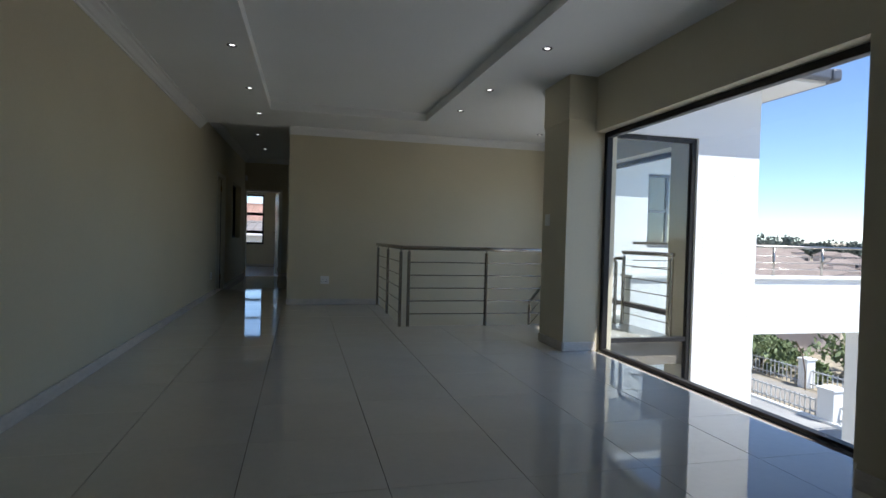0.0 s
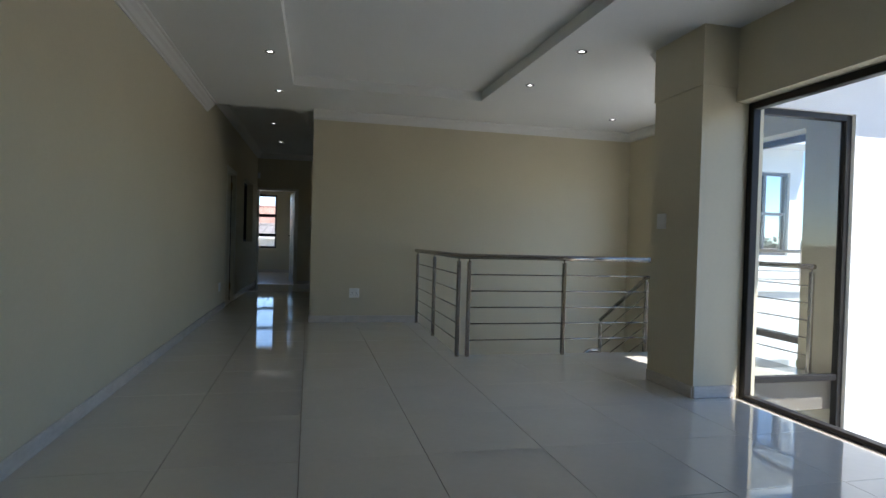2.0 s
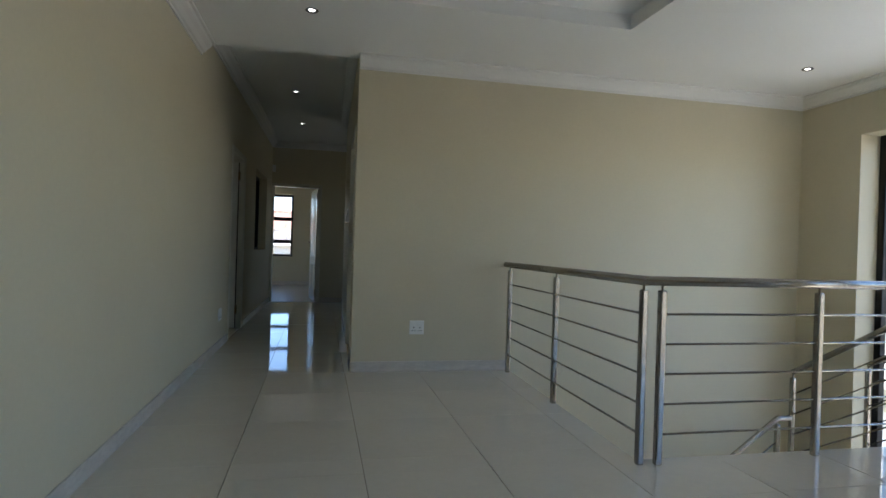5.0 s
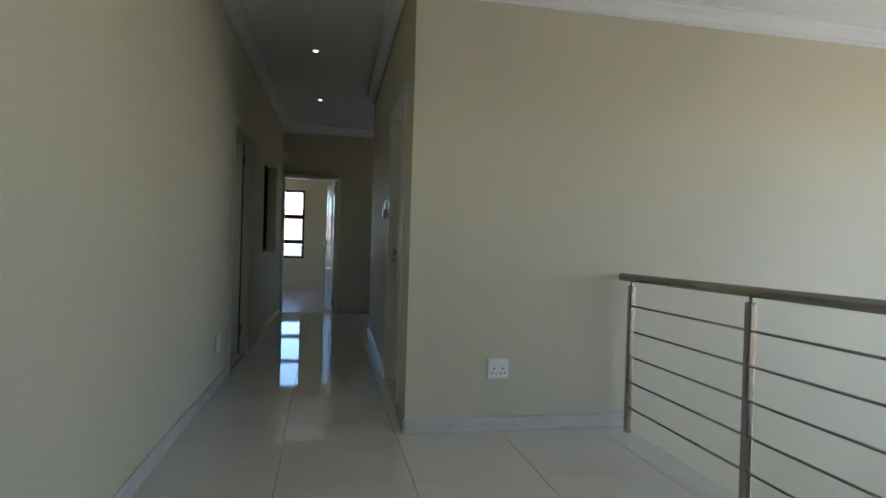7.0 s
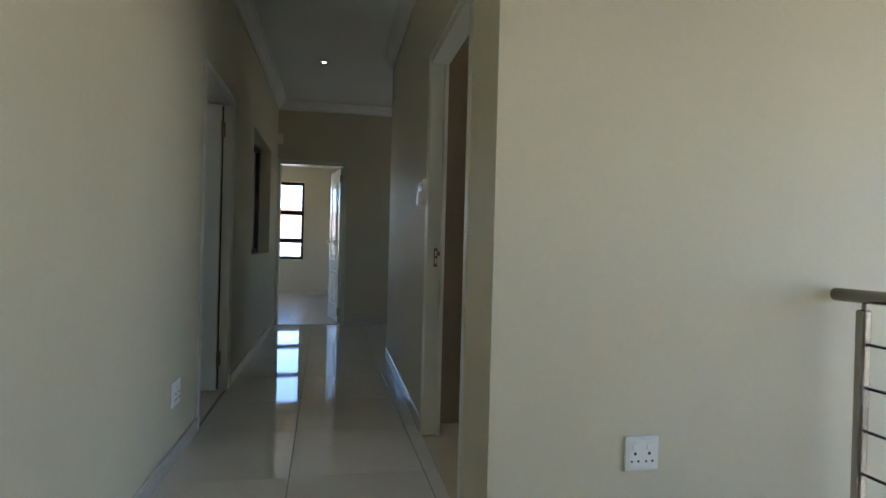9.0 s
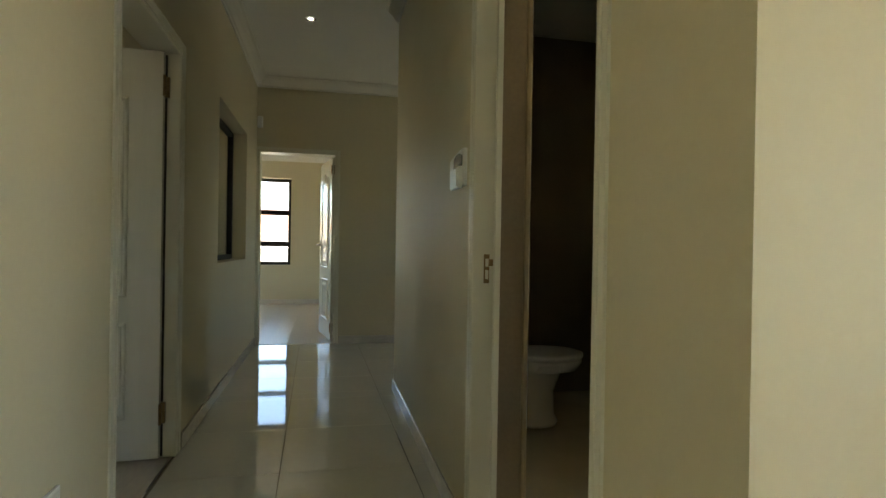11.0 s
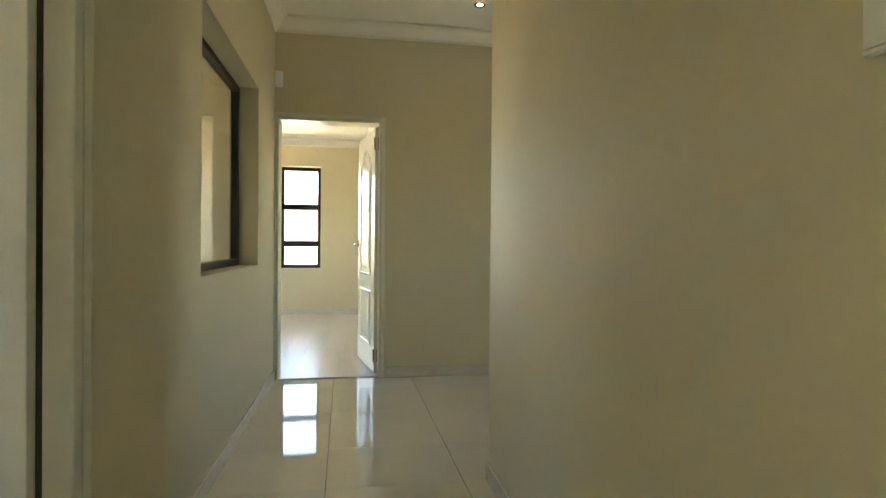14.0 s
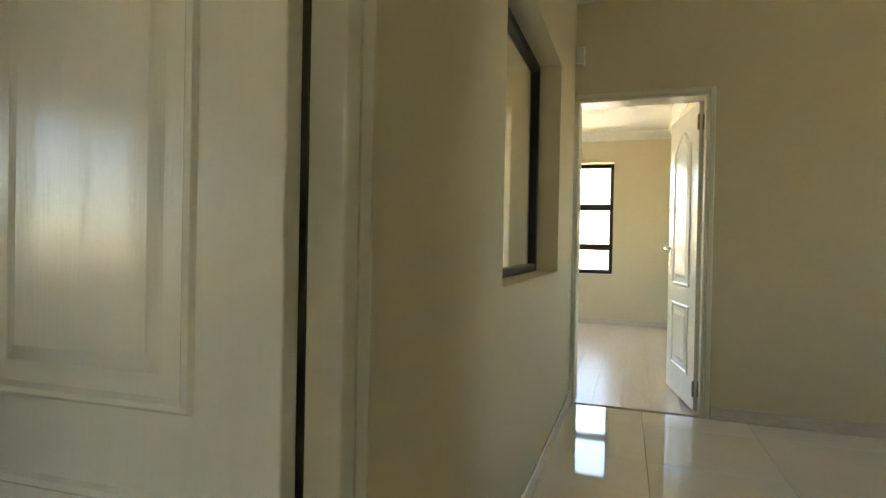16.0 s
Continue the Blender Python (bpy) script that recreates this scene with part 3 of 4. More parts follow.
structure("floor_lower", holed_slab("z", -3.2, -2.9, EDGE_X - 0.2, SX, GY + 0.1, YB), TILE, "polished tile floor of the lower hall", "floor")


# ---- fixtures ----
def downlight(x, y, z, on=True):
    d = thing("downlight", "small recessed downlight with dark ring", "downlight", pose(x, y, z), group="ceiling downlights")
    part("ring", lathe([(0.022, -0.001), (0.042, -0.001), (0.043, -0.004), (0.040, -0.007), (0.026, -0.004), (0.0215, 0.0)]), LAMP_RING, d, smooth=True)
    part("lens", lathe([(0.021, -0.0005), (0.021, -0.003), (0.012, -0.0045), (0.002, -0.005)]), LAMP_GLOW, d, "glowing lamp", True)


for x, y in ((-0.26, 1.1), (-0.26, 2.47), (-0.25, 3.84), (-0.255, 5.21), (-0.27, 6.47), (2.24, 0.5), (2.24, 1.8), (2.235, 3.13), (2.185, 4.45), (2.145, 5.45), (3.64, 6.51)):
    downlight(x, y, CEIL)
for x, y in ((-0.55, 9.31), (-0.556, 11.04), (0.36, 12.17)):
    downlight(x, y, HIGH)


def socket(name, m, label, double=True):
    """Wall plate in the local xz plane, facing -y."""
    s = thing(name, label, "socket", m)
    part("plate", box(-0.062, 0.062, -0.010, 0.0, -0.058, 0.058, 0.003, seg=2), PLASTIC, s)
    part("rim", box(-0.05, 0.05, -0.0125, -0.0095, -0.045, 0.048, 0.0015), PLASTIC, s)
    for cx in (-0.026, 0.026):
        part("rocker", box(cx - 0.010, cx + 0.010, -0.016, -0.012, 0.012, 0.036, 0.001), PLASTIC, s)
        for dx, dz in ((0, 0.0), (-0.012, -0.026), (0.012, -0.026)):
            part("hole", tube([(cx + dx, -0.0122, dz), (cx + dx, -0.0131, dz)], 0.0045 if dz else 0.0055), SLOT, s)
    return s


socket("wall_socket", pose(0.622, YB, 0.365), "white double wall socket above the skirting")
socket("wall_socket", pose(XC, 8.33, 0.33, 0, 0, 90), "white double wall socket on the passage wall")
sw = thing("light_switch", "white light switch plate on the pier", "switch", pose(PX0, 4.12, 1.24, 0, 0, -90))
part("plate", box(-0.055, 0.055, -0.009, 0, -0.058, 0.058, 0.003, seg=2), PLASTIC, sw)
part("rocker", box(-0.03, -0.002, -0.012, -0.0088, -0.02, 0.02, 0.001), PLASTIC, sw)
part("rocker", box(0.002, 0.03, -0.012, -0.0088, -0.02, 0.02, 0.001), PLASTIC, sw)

pad = thing("alarm_keypad", "white alarm keypad with grey display on the passage wall", "keypad", pose(XR, 8.78, 1.345, 0, 0, -90))


def slab_outline(points, y0, y1, bevel=0.003):
    """Flat piece in the local xz plane between two depths, with softened edges."""
    b = bmesh.new()
    back = [b.verts.new((u, y0, v)) for u, v in points]
    fore = [b.verts.new((u, y1, v)) for u, v in points]
    b.faces.new(fore)
    b.faces.new(back[::-1])
    for k in range(len(points)):
        b.faces.new((back[k], back[(k + 1) % len(points)], fore[(k + 1) % len(points)], fore[k]))
    bmesh.ops.recalc_face_normals(b, faces=b.faces[:])
    if bevel:
        bmesh.ops.bevel(b, geom=[ed for ed in b.edges if abs(ed.verts[0].co.y - y1) < 1e-6 and abs(ed.verts[1].co.y - y1) < 1e-6], offset=bevel, segments=2, affect="EDGES")
    return b


arch = [(0.117 - 0.131 * s / 12, 0.046 + 0.018 * math.sin(math.pi * s / 12) ** 0.7) for s in range(13)]
part("body", slab_outline([(-0.09, -0.060), (0.122, -0.060), (0.122, 0.078), (0.07, 0.078), (-0.02, 0.070), (-0.09, 0.058)], 0, -0.018, 0.005), PLASTIC, pad)
part("display", slab_outline(arch + [(-0.014, 0.012), (0.117, 0.012)], -0.0175, -0.0205, 0.001), SCREEN, pad, "grey arched display window")
flap = [(0.12 - 0.10 * s / 10, 0.010 - 0.006 * math.sin(math.pi * s / 10)) for s in range(11)]
part("flap", slab_outline(flap + [(0.02, -0.066), (0.12, -0.072)], -0.0175, -0.040, 0.006), PLASTIC, pad, "white hinged flap over the keys")

pir = thing("motion_sensor", "small white motion sensor high on the end wall corner", "sensor", pose(XC + 0.03, YE, 2.32))
part("body", box(-0.025, 0.03, -0.045, 0, -0.06, 0.06, 0.012, seg=3), PLASTIC, pir)
part("lens", box(-0.017, 0.022, -0.049, -0.044, -0.045, 0.012, 0.002), PLASTIC, pir)

# ---- bathroom things ----
wc = thing("toilet", "white ceramic close-coupled toilet in the dim bathroom", "toilet", pose(0.47, 9.85, 0, 0, 0, 90))
part("foot", lathe([(0.13, 0.0), (0.135, 0.02), (0.115, 0.06), (0.11, 0.2), (0.15, 0.32), (0.185, 0.385)], centre=(0, -0.36, 0), squash=1.15), CERAMIC, wc, smooth=True)
part("bowl", lathe([(0.17, 0.33), (0.19, 0.37), (0.19, 0.395), (0.15, 0.398)], centre=(0, -0.42, 0), squash=1.28), CERAMIC, wc, smooth=True)
part("seat", lathe([(0.19, 0.40), (0.197, 0.408), (0.195, 0.425), (0.17, 0.435), (0.02, 0.438)], centre=(0, -0.42, 0), squash=1.28), PLASTIC, wc, smooth=True)
part("cistern", box(-0.2, 0.2, -0.2, -0.01, 0.39, 0.78, 0.025, seg=3), CERAMIC, wc)
part("cistern_lid", box(-0.21, 0.21, -0.21, -0.005, 0.781, 0.82, 0.012, seg=2), CERAMIC, wc)

van = thing("vanity_unit", "dark wood vanity cabinet with pale stone top", "vanity", pose(1.80, 9.12, 0))
part("body", box(0.0, 0.50, -0.17, 0.62, 0.03, 0.635, 0.003), WENGE, van)
part("plinth", box(0.05, 0.50, -0.14, 0.58, 0.0, 0.031), SLOT, van)
for a in (-0.165, 0.228):
    dr = part("door", box(-0.018, -0.001, a, a + 0.388, 0.04, 0.62, 0.002), WENGE, van)
    part("handle", tube([(-0.03, a + 0.12, 0.55), (-0.03, a + 0.27, 0.55)], 0.006), CHROME, dr, "chrome bar handle", True)
part("worktop", box(-0.05, 0.499, -0.19, 0.66, 0.637, 0.668, 0.004), STONE_TOP, van, "pale stone top")
# stub wall takes the dimmed tile instead of wall paint, to paint its shade
structure("wall_bath_stub", holed_slab("y", 8.745, 8.855, XR + 0.09, 0.34, -0.01, 2.6), DIM_TILE, "bathroom stub wall, darker tile colour put on for its shaded side", "wall")
structure("wall_bath_partition", holed_slab("y", 8.745, 8.855, 1.235, 2.3, -0.01, 2.6), DIM_TILE, "brown tiled bathroom partition, coloured darker for the unlit room", "wall")
# both jambs carry the dim room's shade in their brown colour
post = thing("door_frame_4", "frame post at the bathroom partition end, coloured dark for shade", "door frame", kind="structure")
part("jamb", box(1.16, 1.235, 8.735, 8.865, 0, 2.6, 0.006, seg=2), DIM_FRAME, post)
part("jamb", box(0.34, 0.365, 8.735, 8.865, 0, 2.6, 0.006, seg=2), DIM_FRAME, post)
part("strike_plate", box(1.1565, 1.1595, 8.775, 8.80, 0.88, 1.02, 0.0008), BRASS, post, "small brass strike plate")
basin = thing("wash_basin", "white ceramic vessel basin on the vanity", "basin", pose(2.0, 9.3, 0.669))
part("bowl", lathe([(0.09, 0.0), (0.12, 0.012), (0.19, 0.10), (0.205, 0.125), (0.198, 0.128), (0.17, 0.09), (0.09, 0.03), (0.02, 0.025)]), CERAMIC, basin, smooth=True)

# ---- outside: own building ----
def ext_box(name, lim, mat, label, category, bevel=0.0):
    return structure(name, box(*lim, bevel), mat, label, category)


ext_box("roof_eave", (WX + 0.14, 5.55, 3.62, 8.4, 2.72, 2.86), EXT_WHITE, "white plastered eave soffit", "eave")
ext_box("roof_eave_west", (WX + 0.14, 3.71, -4.0, 3.6, 2.72, 2.86), EXT_WHITE, "white plastered eave soffit", "eave")
gut = thing("gutter", "dark grey metal roof gutter", "gutter", kind="structure")
part("trough", box(5.55, 5.67, 3.53, 8.4, 2.74, 2.87, 0.03, seg=2), FASCIA, gut)
part("trough", box(3.9, 5.549, 3.54, 3.619, 2.74, 2.87, 0.03, seg=2), FASCIA, gut)
# last hole is added so sky light reaches the made-up bathroom window
structure("roof_slab", holed_slab("z", 2.96, 3.1, -5.2, 5.6, -3.6, 17.3, [(3.3, 6, -4, 3.66), (3.7, 6, 8.5, 18), (2.6, 6, 7.46, 10.4)]), EXT_WHITE, "flat roof over the upper storey", "roof")
structure("wall_wing", holed_slab("y", 8.2, 8.4, SX + 0.28, 8.2, -3.0, 2.95, [(6.6, 7.95, 0.95, 2.35)]), EXT_WHITE, "white plastered wing of the house", "wall")
window("window_9", "y", 8.28, 6.6, 7.95, 0.95, 2.35, uprights=(7.05, 7.5), bars=(1.65,), label="blue-grey framed window of the wing", mat=FASCIA)
structure("wall_wing_back", holed_slab("y", 9.6, 9.7, SX + 0.28, 8.2, -3.0, 2.95), PAINT, "inner wall of the wing", "wall")
ext_box("roof_wing_eave", (SX + 0.3, 8.3, 7.75, 9.8, 2.75, 2.9), EXT_WHITE, "white eave of the wing", "eave")

balcony = thing("balcony", "white plastered balcony with steel rail on columns", "balcony", kind="structure")
part("parapet", box(5.2, 14.0, 6.5, 6.75, -0.42, 0.50, 0.01), EXT_WHITE, balcony)
part("slab", box(5.2, 8.2, 6.75, 7.9, -0.42, -0.2), EXT_WHITE, balcony)
part("slab", box(8.2, 14.0, 6.75, 7.1, -0.42, -0.2), EXT_WHITE, balcony)
part("column", box(9.85, 10.3, 6.5, 6.9, -3.0, -0.42, 0.01), EXT_WHITE, balcony)
part("column", box(13.3, 13.75, 6.5, 6.9, -3.0, -0.42, 0.01), EXT_WHITE, balcony)
part("coping", box(5.2, 14.0, 6.45, 6.8, 0.50, 0.54), EXT_WHITE, balcony)
for x in (7.2, 7.95, 8.95, 10.0, 11.1):
    part("rail_post", tube([(x, 6.62, 0.54), (x, 6.62, 1.02)], 0.02), STEEL, balcony, smooth=True)
for z, r in ((1.03, 0.024), (0.87, 0.007), (0.76, 0.007), (0.65, 0.007)):
    part("rail", tube([(5.3, 6.62, z), (14.0, 6.62, z)], r), STEEL, balcony, smooth=True)

# ---- outside: ground and distance ----
def ground_height(x, y):
    d = math.hypot(x - 5, y)
    def ease(a, b):
        s = min(max((d - a) / (b - a), 0), 1)
        return s * s * (3 - 2 * s)
    return -3.0 - 9.0 * ease(45, 130) + 9.0 * ease(150, 330) + 8.0 * ease(310, 450)


bm = bmesh.new()
rings = []
for r in (0, 8, 16, 30, 50, 80, 130, 180, 240, 320, 420, 600, 1000, 2000, 4000):
    ring = []
    for k in range(48):
        a = k * 2 * math.pi / 48
        x, y = 5 + max(r, 0.01) * math.cos(a), max(r, 0.01) * math.sin(a)
        ring.append(bm.verts.new((x, y, ground_height(x, y) + (0.6 * noise.noise(Vector((x, y, 0)) * 0.02) if r > 100 else 0))))
    rings.append(ring)
for r0, r1 in zip(rings, rings[1:]):
    for k in range(48):
        bm.faces.new((r0[k], r0[(k + 1) % 48], r1[(k + 1) % 48], r1[k]))
structure("ground", bm, SOIL, "dry sandy ground reaching the hills", "ground", True)
ext_box("pavement_court", (3.3, 11.85, -14, 16, -2.99, -2.96), PAVING, "pale paved courtyard inside the fence", "pavement")
ext_box("road", (12.5, 13.9, -20, 40, -2.985, -2.955), ROAD, "pale gravel road between the fences", "road")
ext_box("kerb", (11.85, 11.97, -14, 16, -2.99, -2.90), EXT_WHITE, "white concrete kerb along the courtyard", "kerb")


def street_fence(name, x, ys, size, tall, low, label):
    """Fence along y at x: plastered pillars with caps, rails and upright bars between them."""
    f = thing(name, label, "fence")
    for y in ys:
        p = part("pillar", box(x - size / 2, x + size / 2, y - size / 2, y + size / 2, -3.0, -3.0 + tall, 0.01), EXT_WHITE, f, "white plastered fence pillar")
        part("cap", box(x - size / 2 - 0.03, x + size / 2 + 0.03, y - size / 2 - 0.03, y + size / 2 + 0.03, -3.0 + tall, -2.95 + tall, 0.01), EXT_WHITE, p)
    for ya, yb in zip(ys, ys[1:]):
        a, b = ya + size / 2, yb - size / 2
        for z in (-2.86, -3.0 + low - 0.05):
            part("rail", box(x - 0.02, x + 0.02, a, b, z - 0.015, z + 0.015), FENCE_PAINT, f)
        count = int((b - a) / 0.14)
        for i in range(count):
            c = a + (i + 0.5) * (b - a) / count
            part("bar", box(x - 0.011, x + 0.011, c - 0.011, c + 0.011, -2.97, -3.0 + low), FENCE_PAINT, f)
    return f


street_fence("garden_fence", 12.12, (6.3, 9.05, 12.2, 15.3), 0.42, 0.78, 0.47, "white steel bar fence between plastered pillars")
street_fence("street_fence", 14.35, (6.2, 9.0, 11.8, 14.6, 17.4), 0.3, 0.8, 0.56, "pale steel fence with white pillars across the road")
stick = thing("sapling", "thin bare sapling beside the street fence", "sapling", pose(14.05, 11.55, -3.0))
part("stem", tube([(0, 0, 0), (0.02, 0.03, 0.5), (-0.03, 0.1, 1.0), (-0.12, 0.25, 1.35)], 0.02, sides=6), BARK, stick)


def leaf_cloud(centre, radii, count, size, rng):
    """Many small leaf cards in an uneven cloud."""
    bm = bmesh.new()
    lobes = [(Vector([rng.uniform(-0.6, 0.6) * r for r in radii]), rng.uniform(0.35, 0.65)) for _ in range(7)]
    for _ in range(count):
        lobe, s = rng.choice(lobes)
        v = Vector([rng.gauss(0, 1) for _ in range(3)]).normalized() * rng.uniform(0.6, 1.0) * s
        p = Vector(centre) + lobe + Vector([a * r for a, r in zip(v, radii)])
        t = Vector([rng.gauss(0, 1) for _ in range(3)]).normalized()
        u = t.orthogonal().normalized()
        w = t.cross(u)
        k = size * rng.uniform(0.6, 1.4)
        bm.faces.new([bm.verts.new(p + q) for q in (u * k, w * k * 0.45, -u * k, -w * k * 0.45)])
    return bm


def bush(x, y, z, w, h, rng, count=700, mat=None, label="green leafy shrub behind the fence"):
    b = thing("bush", label, "bush", pose(x, y, z), group="garden shrubs")
    bm = tube([(0, 0, 0), (0.05, 0.02, h * 0.5)], 0.05, sides=6)
    tube([(0, 0, 0.1), (w * 0.3, 0.1, h * 0.55)], 0.03, bm, 5)
    tube([(0, 0, 0.1), (-w * 0.3, -0.1, h * 0.5)], 0.03, bm, 5)
    part("stem", bm, BARK, b)
    part("crown", leaf_cloud((0, 0, h * 0.55), (w * 0.62, w * 0.5, h * 0.55), count, 0.12, rng), mat or LEAF, b)


rng = random.Random(4)
for x, y, w, h in ((15.1, 13.5, 1.5, 0.95), (15.5, 14.6, 1.7, 1.1), (15.2, 12.4, 1.1, 0.6), (16.3, 15.6, 1.8, 1.2), (16.4, 11.9, 1.5, 1.0), (17.4, 12.7, 2.0, 1.5),
                   (17.6, 11.3, 1.7, 1.2), (18.9, 12.4, 2.2, 1.6), (15.5, 10.4, 1.2, 0.6), (16.6, 9.9, 1.6, 0.9), (18.6, 10.4, 2.0, 1.2), (20.4, 12.0, 2.4, 1.5)):
    bush(x, y, -3.0, w, h, rng, 520)


def house(x, y, w, d, h, turn, rng, z=None, storeys=1):
    """Suburban house: plastered walls, hipped tile roof, windows on the faces that are seen."""
    z = ground_height(x, y) if z is None else z
    o = thing("house", "peach plastered house with weathered brown tile roof", "house", pose(x, y, z, 0, 0, turn), group="houses on the hillside")
    part("wall", box(-w / 2, w / 2, -d / 2, d / 2, 0, h), HOUSE_WALL, o)
    bm = bmesh.new()
    e, rise = 0.5, 0.2 * d + 0.6
    a = [bm.verts.new(p) for p in ((-w / 2 - e, -d / 2 - e, h), (w / 2 + e, -d / 2 - e, h), (w / 2 + e, d / 2 + e, h), (-w / 2 - e, d / 2 + e, h))]
    r = [bm.verts.new(p) for p in ((-w / 2 + d * 0.4, 0, h + rise), (w / 2 - d * 0.4, 0, h + rise))]
    for f in ((a[0], a[1], r[1], r[0]), (a[2], a[3], r[0], r[1]), (a[1], a[2], r[1]), (a[3], a[0], r[0]), (a[3], a[2], a[1], a[0])):
        bm.faces.new(f)
    part("roof", bm, FAR_ROOF, o)
    for s in range(storeys):
        for i in range(3):
            cx = -w / 2 + w * (i + 0.5) / 3
            win = part("window", box(cx - 0.6, cx + 0.6, -d / 2 - 0.03, -d / 2 + 0.05, 0.9 + 2.7 * s, 2.1 + 2.7 * s), HOUSE_GLASS, o)
            part("frame", box(cx - 0.68, cx + 0.68, -d / 2 - 0.05, -d / 2 - 0.028, 0.82 + 2.7 * s, 0.9 + 2.7 * s), EXT_WHITE, win)
    return o


for i in range(105):
    ang = radians(rng.uniform(36, 58))
    dist = 145 + 140 * ((i + 0.5) / 105) ** 1.1
    house(0.4 + dist * math.sin(ang), -1 + dist * math.cos(ang), rng.uniform(7, 10), rng.uniform(5, 6), rng.choice((2.5, 2.6, 4.4)), rng.uniform(-50, 0), rng, storeys=1)
house(18.6, 19.4, 7.0, 5.0, 2.5, -42, rng, z=-3.0)

woods = bmesh.new()
for i in range(330):
    ang = radians(rng.uniform(22, 70))
    dist = rng.uniform(300, 380)
    tall = rng.uniform(4, 11) * (0.6 + 0.6 * noise.noise(Vector((math.degrees(ang) * 0.35, 3.1, 0))))
    tall *= 1.35 if 41 < math.degrees(ang) < 49.5 else 0.8
    x, y = dist * math.sin(ang), dist * math.cos(ang)
    c = Vector((x, y, ground_height(x, y)))
    tube([c, c + Vector((0, 0, tall * 0.6))], 0.3, woods, 5, False)
    for _ in range(75):
        up = rng.uniform(0.08, 1.0)
        p = c + Vector((rng.gauss(0, 2.4), rng.gauss(0, 2.4), tall * up))
        t = Vector([rng.gauss(0, 1) for _ in range(3)]).normalized()
        u = t.orthogonal().normalized() * rng.uniform(0.6, 1.3)
        w = t.cross(u).normalized() * rng.uniform(0.4, 0.9)
        woods.faces.new([woods.verts.new(p + q) for q in (u, w, -u, -w)])
tagged(link_mesh("far_woods", woods, HAZE_LEAF), "line of gum trees along the ridge, leaf colour paled as by haze", "trees", kind="stuff")

# neighbours seen from the bedroom
def neighbour(x, y, wall, rise, mat, label):
    nb = thing("neighbour_house", label, "house", pose(x, y, -3.0))
    part("wall", box(-8, 8, 0, 7, 0, wall), EXT_WHITE, nb)
    bm = bmesh.new()
    v = [bm.verts.new(p) for p in ((-9, -0.6, wall), (9, -0.6, wall), (9, 3.5, wall + rise), (-9, 3.5, wall + rise), (9, 7.6, wall), (-9, 7.6, wall))]
    for f in ((0, 1, 2, 3), (3, 2, 4, 5), (0, 3, 5), (1, 4, 2), (5, 4, 1, 0)):
        bm.faces.new([v[i] for i in f])
    part("roof", bm, mat, nb)
    part("fascia", box(-9, 9, -0.75, -0.62, wall - 0.15, wall + 0.02), EXT_WHITE, nb)
    for i in range(40):
        part("roof_course", tube([(-8.9 + i * 0.455, -0.6, wall + 0.03), (-8.9 + i * 0.455, 3.45, wall + rise)], 0.05, sides=6), mat, nb)
    part("ridge", tube([(-9, 3.5, wall + rise), (9, 3.5, wall + rise)], 0.12, sides=8), mat, nb)
    for k in (-4.6, 0.4, 3.4):
        w = part("window", box(k - 0.8, k + 0.8, -0.03, 0.03, wall - 2.2, wall - 0.8), HOUSE_GLASS, nb)
        part("sill", box(k - 0.9, k + 0.9, -0.1, 0.0, wall - 2.3, wall - 2.21), EXT_WHITE, w)


neighbour(-2.0, 30.0, 4.05, 0.6, GREY_ROOF, "neighbouring house with low grey tile roof")
neighbour(-4.0, 44.0, 4.7, 1.7, ROOF_TILE, "farther neighbouring house with terracotta tile roof")
low = thing("garden_wall", "white plastered boundary wall", "wall", kind="structure")
part("wall", box(-14, 8, 22.0, 22.2, -3.0, 0.35, 0.01), EXT_WHITE, low)
part("coping", box(-14, 8, 21.95, 22.25, 0.35, 0.42, 0.01), EXT_WHITE, low)

# ---- floor tiles and boards ----
TILE_MESHES = {}


def tile_mesh(points, h, mat, name):
    """Flat piece over an outline given from its first corner, with eased edges; alike pieces share one mesh."""
    key = (name, *[round(c, 3) for p in points for c in p])
    if key not in TILE_MESHES:
        bm = bmesh.new()
        b = 0.0007
        mid_x, mid_y = sum(p[0] for p in points) / len(points), sum(p[1] for p in points) / len(points)
        lo = [bm.verts.new((x, y, -h)) for x, y in points]
        mid = [bm.verts.new((x, y, -b)) for x, y in points]
        top = [bm.verts.new((x - math.copysign(b, x - mid_x), y - math.copysign(b, y - mid_y), 0)) for x, y in points]
        for i in range(len(points)):
            j = (i + 1) % len(points)
            bm.faces.new((lo[i], lo[j], mid[j], mid[i]))
            bm.faces.new((mid[i], mid[j], top[j], top[i]))
        bm.faces.new(top)
        me = bpy.data.meshes.new(name)
        bm.to_mesh(me)
        bm.free()
        me.materials.append(mat)
        TILE_MESHES[key] = me
    return TILE_MESHES[key]


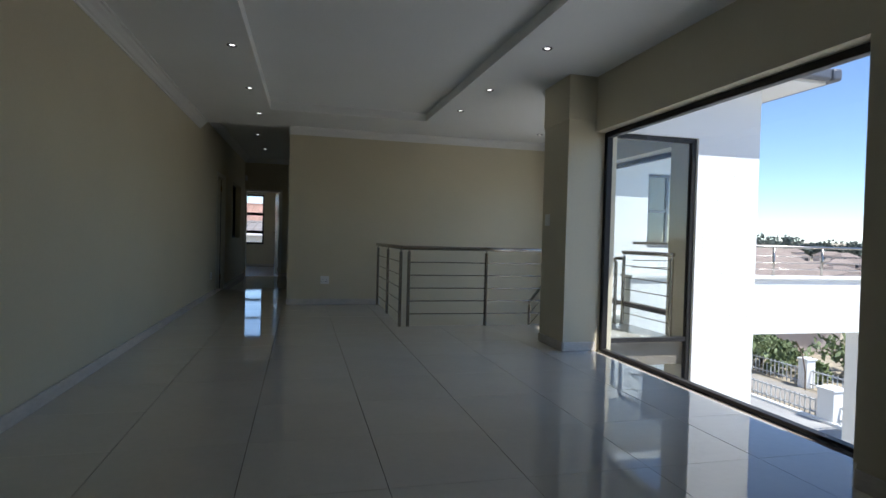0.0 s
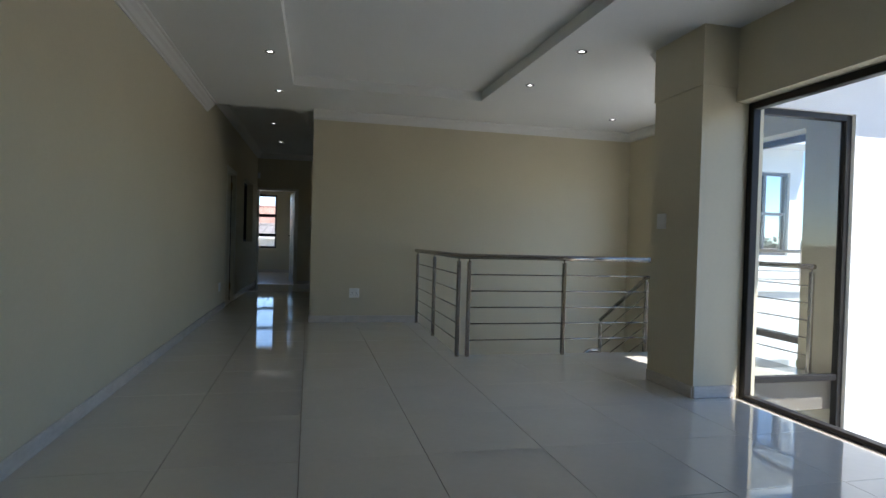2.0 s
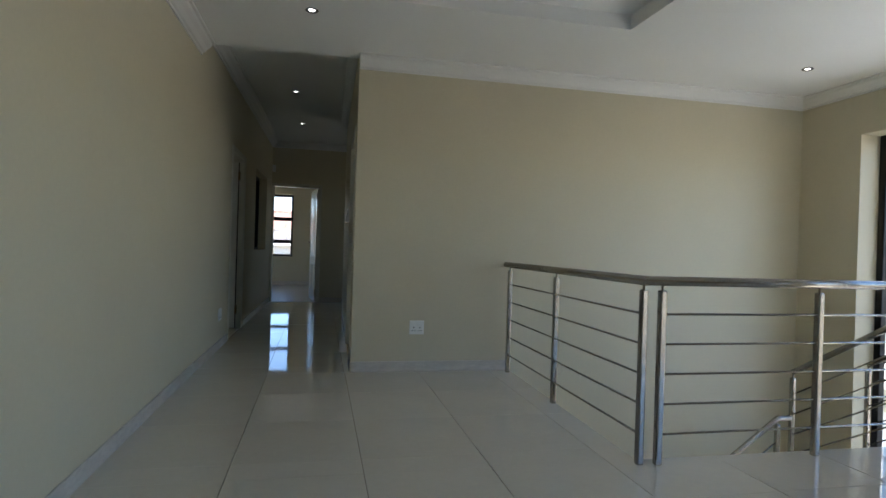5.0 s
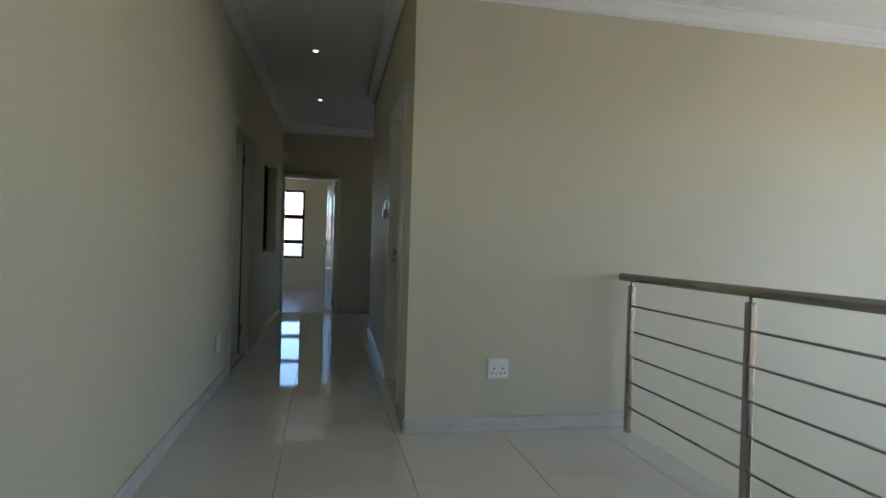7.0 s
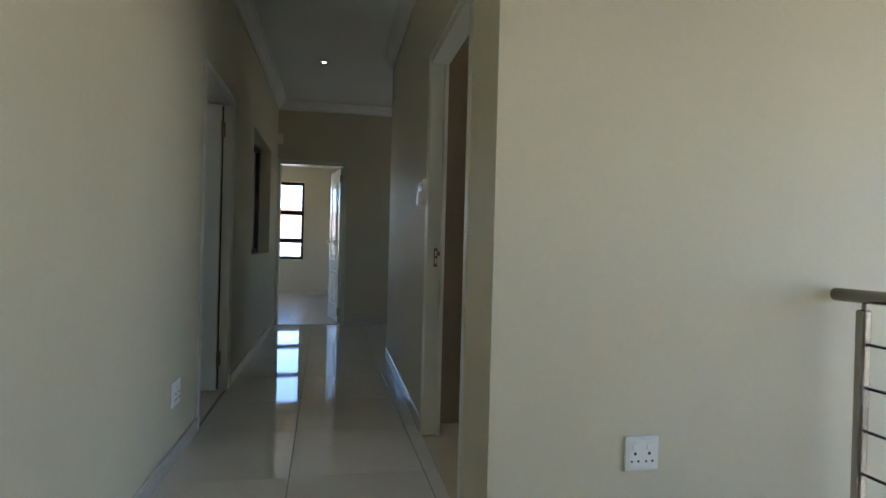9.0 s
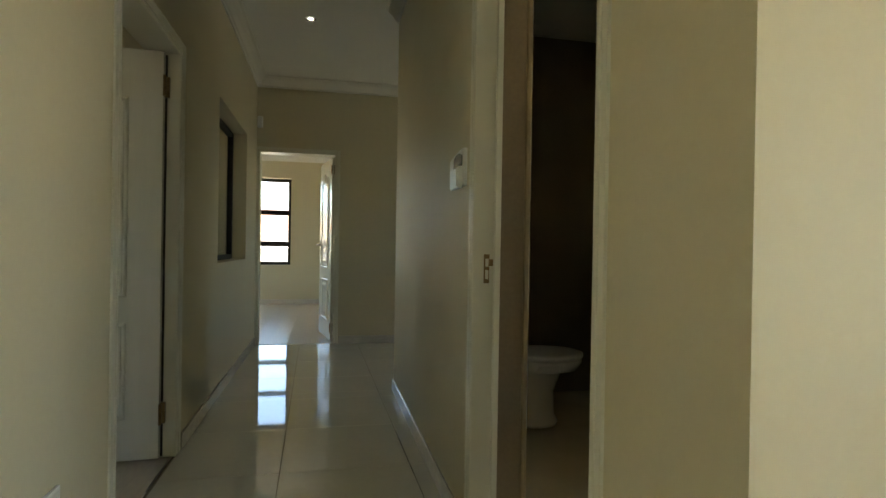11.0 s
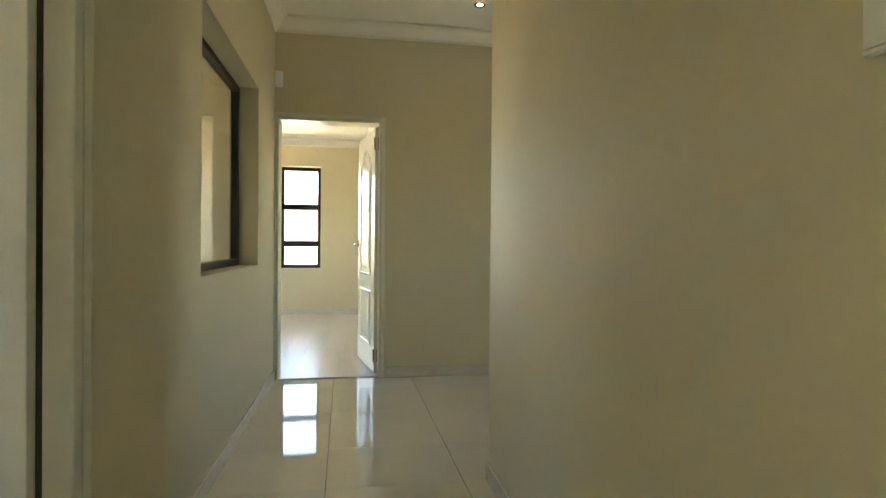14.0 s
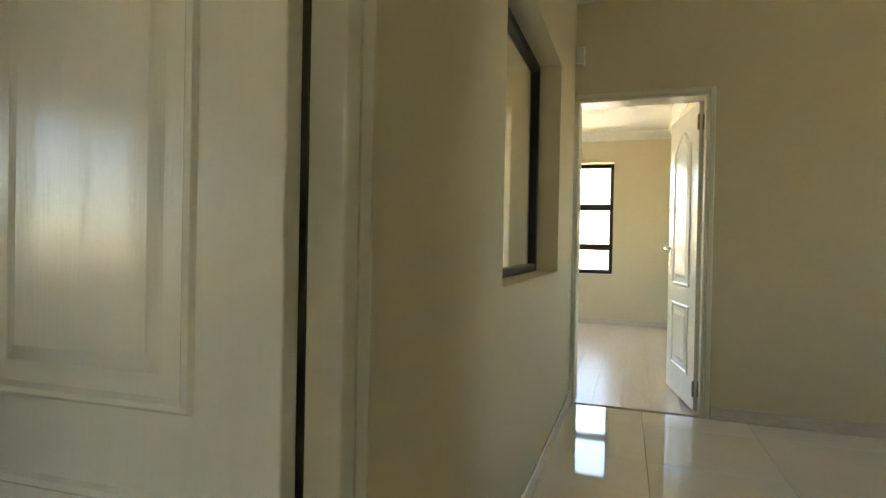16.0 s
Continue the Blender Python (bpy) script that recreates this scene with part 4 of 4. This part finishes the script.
def cut(points, axis, limit, keep_above):
    """The part of a convex outline on one side of a line."""
    out = []
    for p, q in zip(points, points[1:] + points[:1]):
        a, b = (p[axis] - limit, q[axis] - limit) if keep_above else (limit - p[axis], limit - q[axis])
        if a >= 0:
            out.append(p)
        if a * b < 0:
            s = a / (a - b)
            out.append((p[0] + (q[0] - p[0]) * s, p[1] + (q[1] - p[1]) * s))
    return out


def lay(parent, name, x_joints, y_joints, areas, joint, height, mat, tilt=0.0, skew=0.0):
    """Lay pieces between joint lines, cut to the areas (x0, x1, y0, y1); the cross joints are tighter. skew: how far the long joints drift in x for each metre of y."""
    g, e = joint / 2, joint / 4
    for xa, xb in zip(x_joints, x_joints[1:]):
        for ya, yb in zip(y_joints, y_joints[1:]):
            quad = [(xa + g + skew * ya, ya + e), (xb - g + skew * ya, ya + e), (xb - g + skew * yb, yb - e), (xa + g + skew * yb, yb - e)]
            for x0, x1, y0, y1 in areas:
                piece = quad
                for axis, limit, above in ((0, x0, True), (0, x1, False), (1, y0, True), (1, y1, False)):
                    piece = cut(piece, axis, limit, above) if piece else piece
                if len(piece) < 3 or max(p[0] for p in piece) - min(p[0] for p in piece) < 0.02 or max(p[1] for p in piece) - min(p[1] for p in piece) < 0.02:
                    continue
                ox, oy = piece[0]
                ob = new(name, tile_mesh([(x - ox, y - oy) for x, y in piece], height, mat, name))
                ob.location = (ox, oy, 0)
                ob.rotation_euler = (rng.gauss(0, tilt), rng.gauss(0, tilt), 0)
                ob.parent = parent


SKEW = -0.018
xs = [0.17 + 0.603 * k for k in range(-4, 9)]
ys = [0.0 + 0.603 * k for k in range(-6, 14)]
lay(slab, "tile", xs, ys, ((XC, 3.04, YS, PY0), (XC, PX0, PY0, PY1), (XC, SX, PY1, EDGE_Y), (XC, EDGE_X, EDGE_Y, YB)), 0.003, 0.011, TILE, 0.0004, SKEW)
lay(slab2, "tile", [0.165 + 0.608 * k for k in range(-3, 8)], [7.475 - 0.618 + 0.618 * k for k in range(12)], ((XC, XR, YB, YW), (XC, 3.5, YW, YE)), 0.003, 0.011, TILE, 0.0004, SKEW)
lay(bed_slab, "board", [XN + 0.19 * k for k in range(24)], [12.735, 13.9, 15.1, 16.3, 16.75], ((XN, -0.26, YE + 0.05, 16.75),), 0.0008, 0.009, LAMINATE)
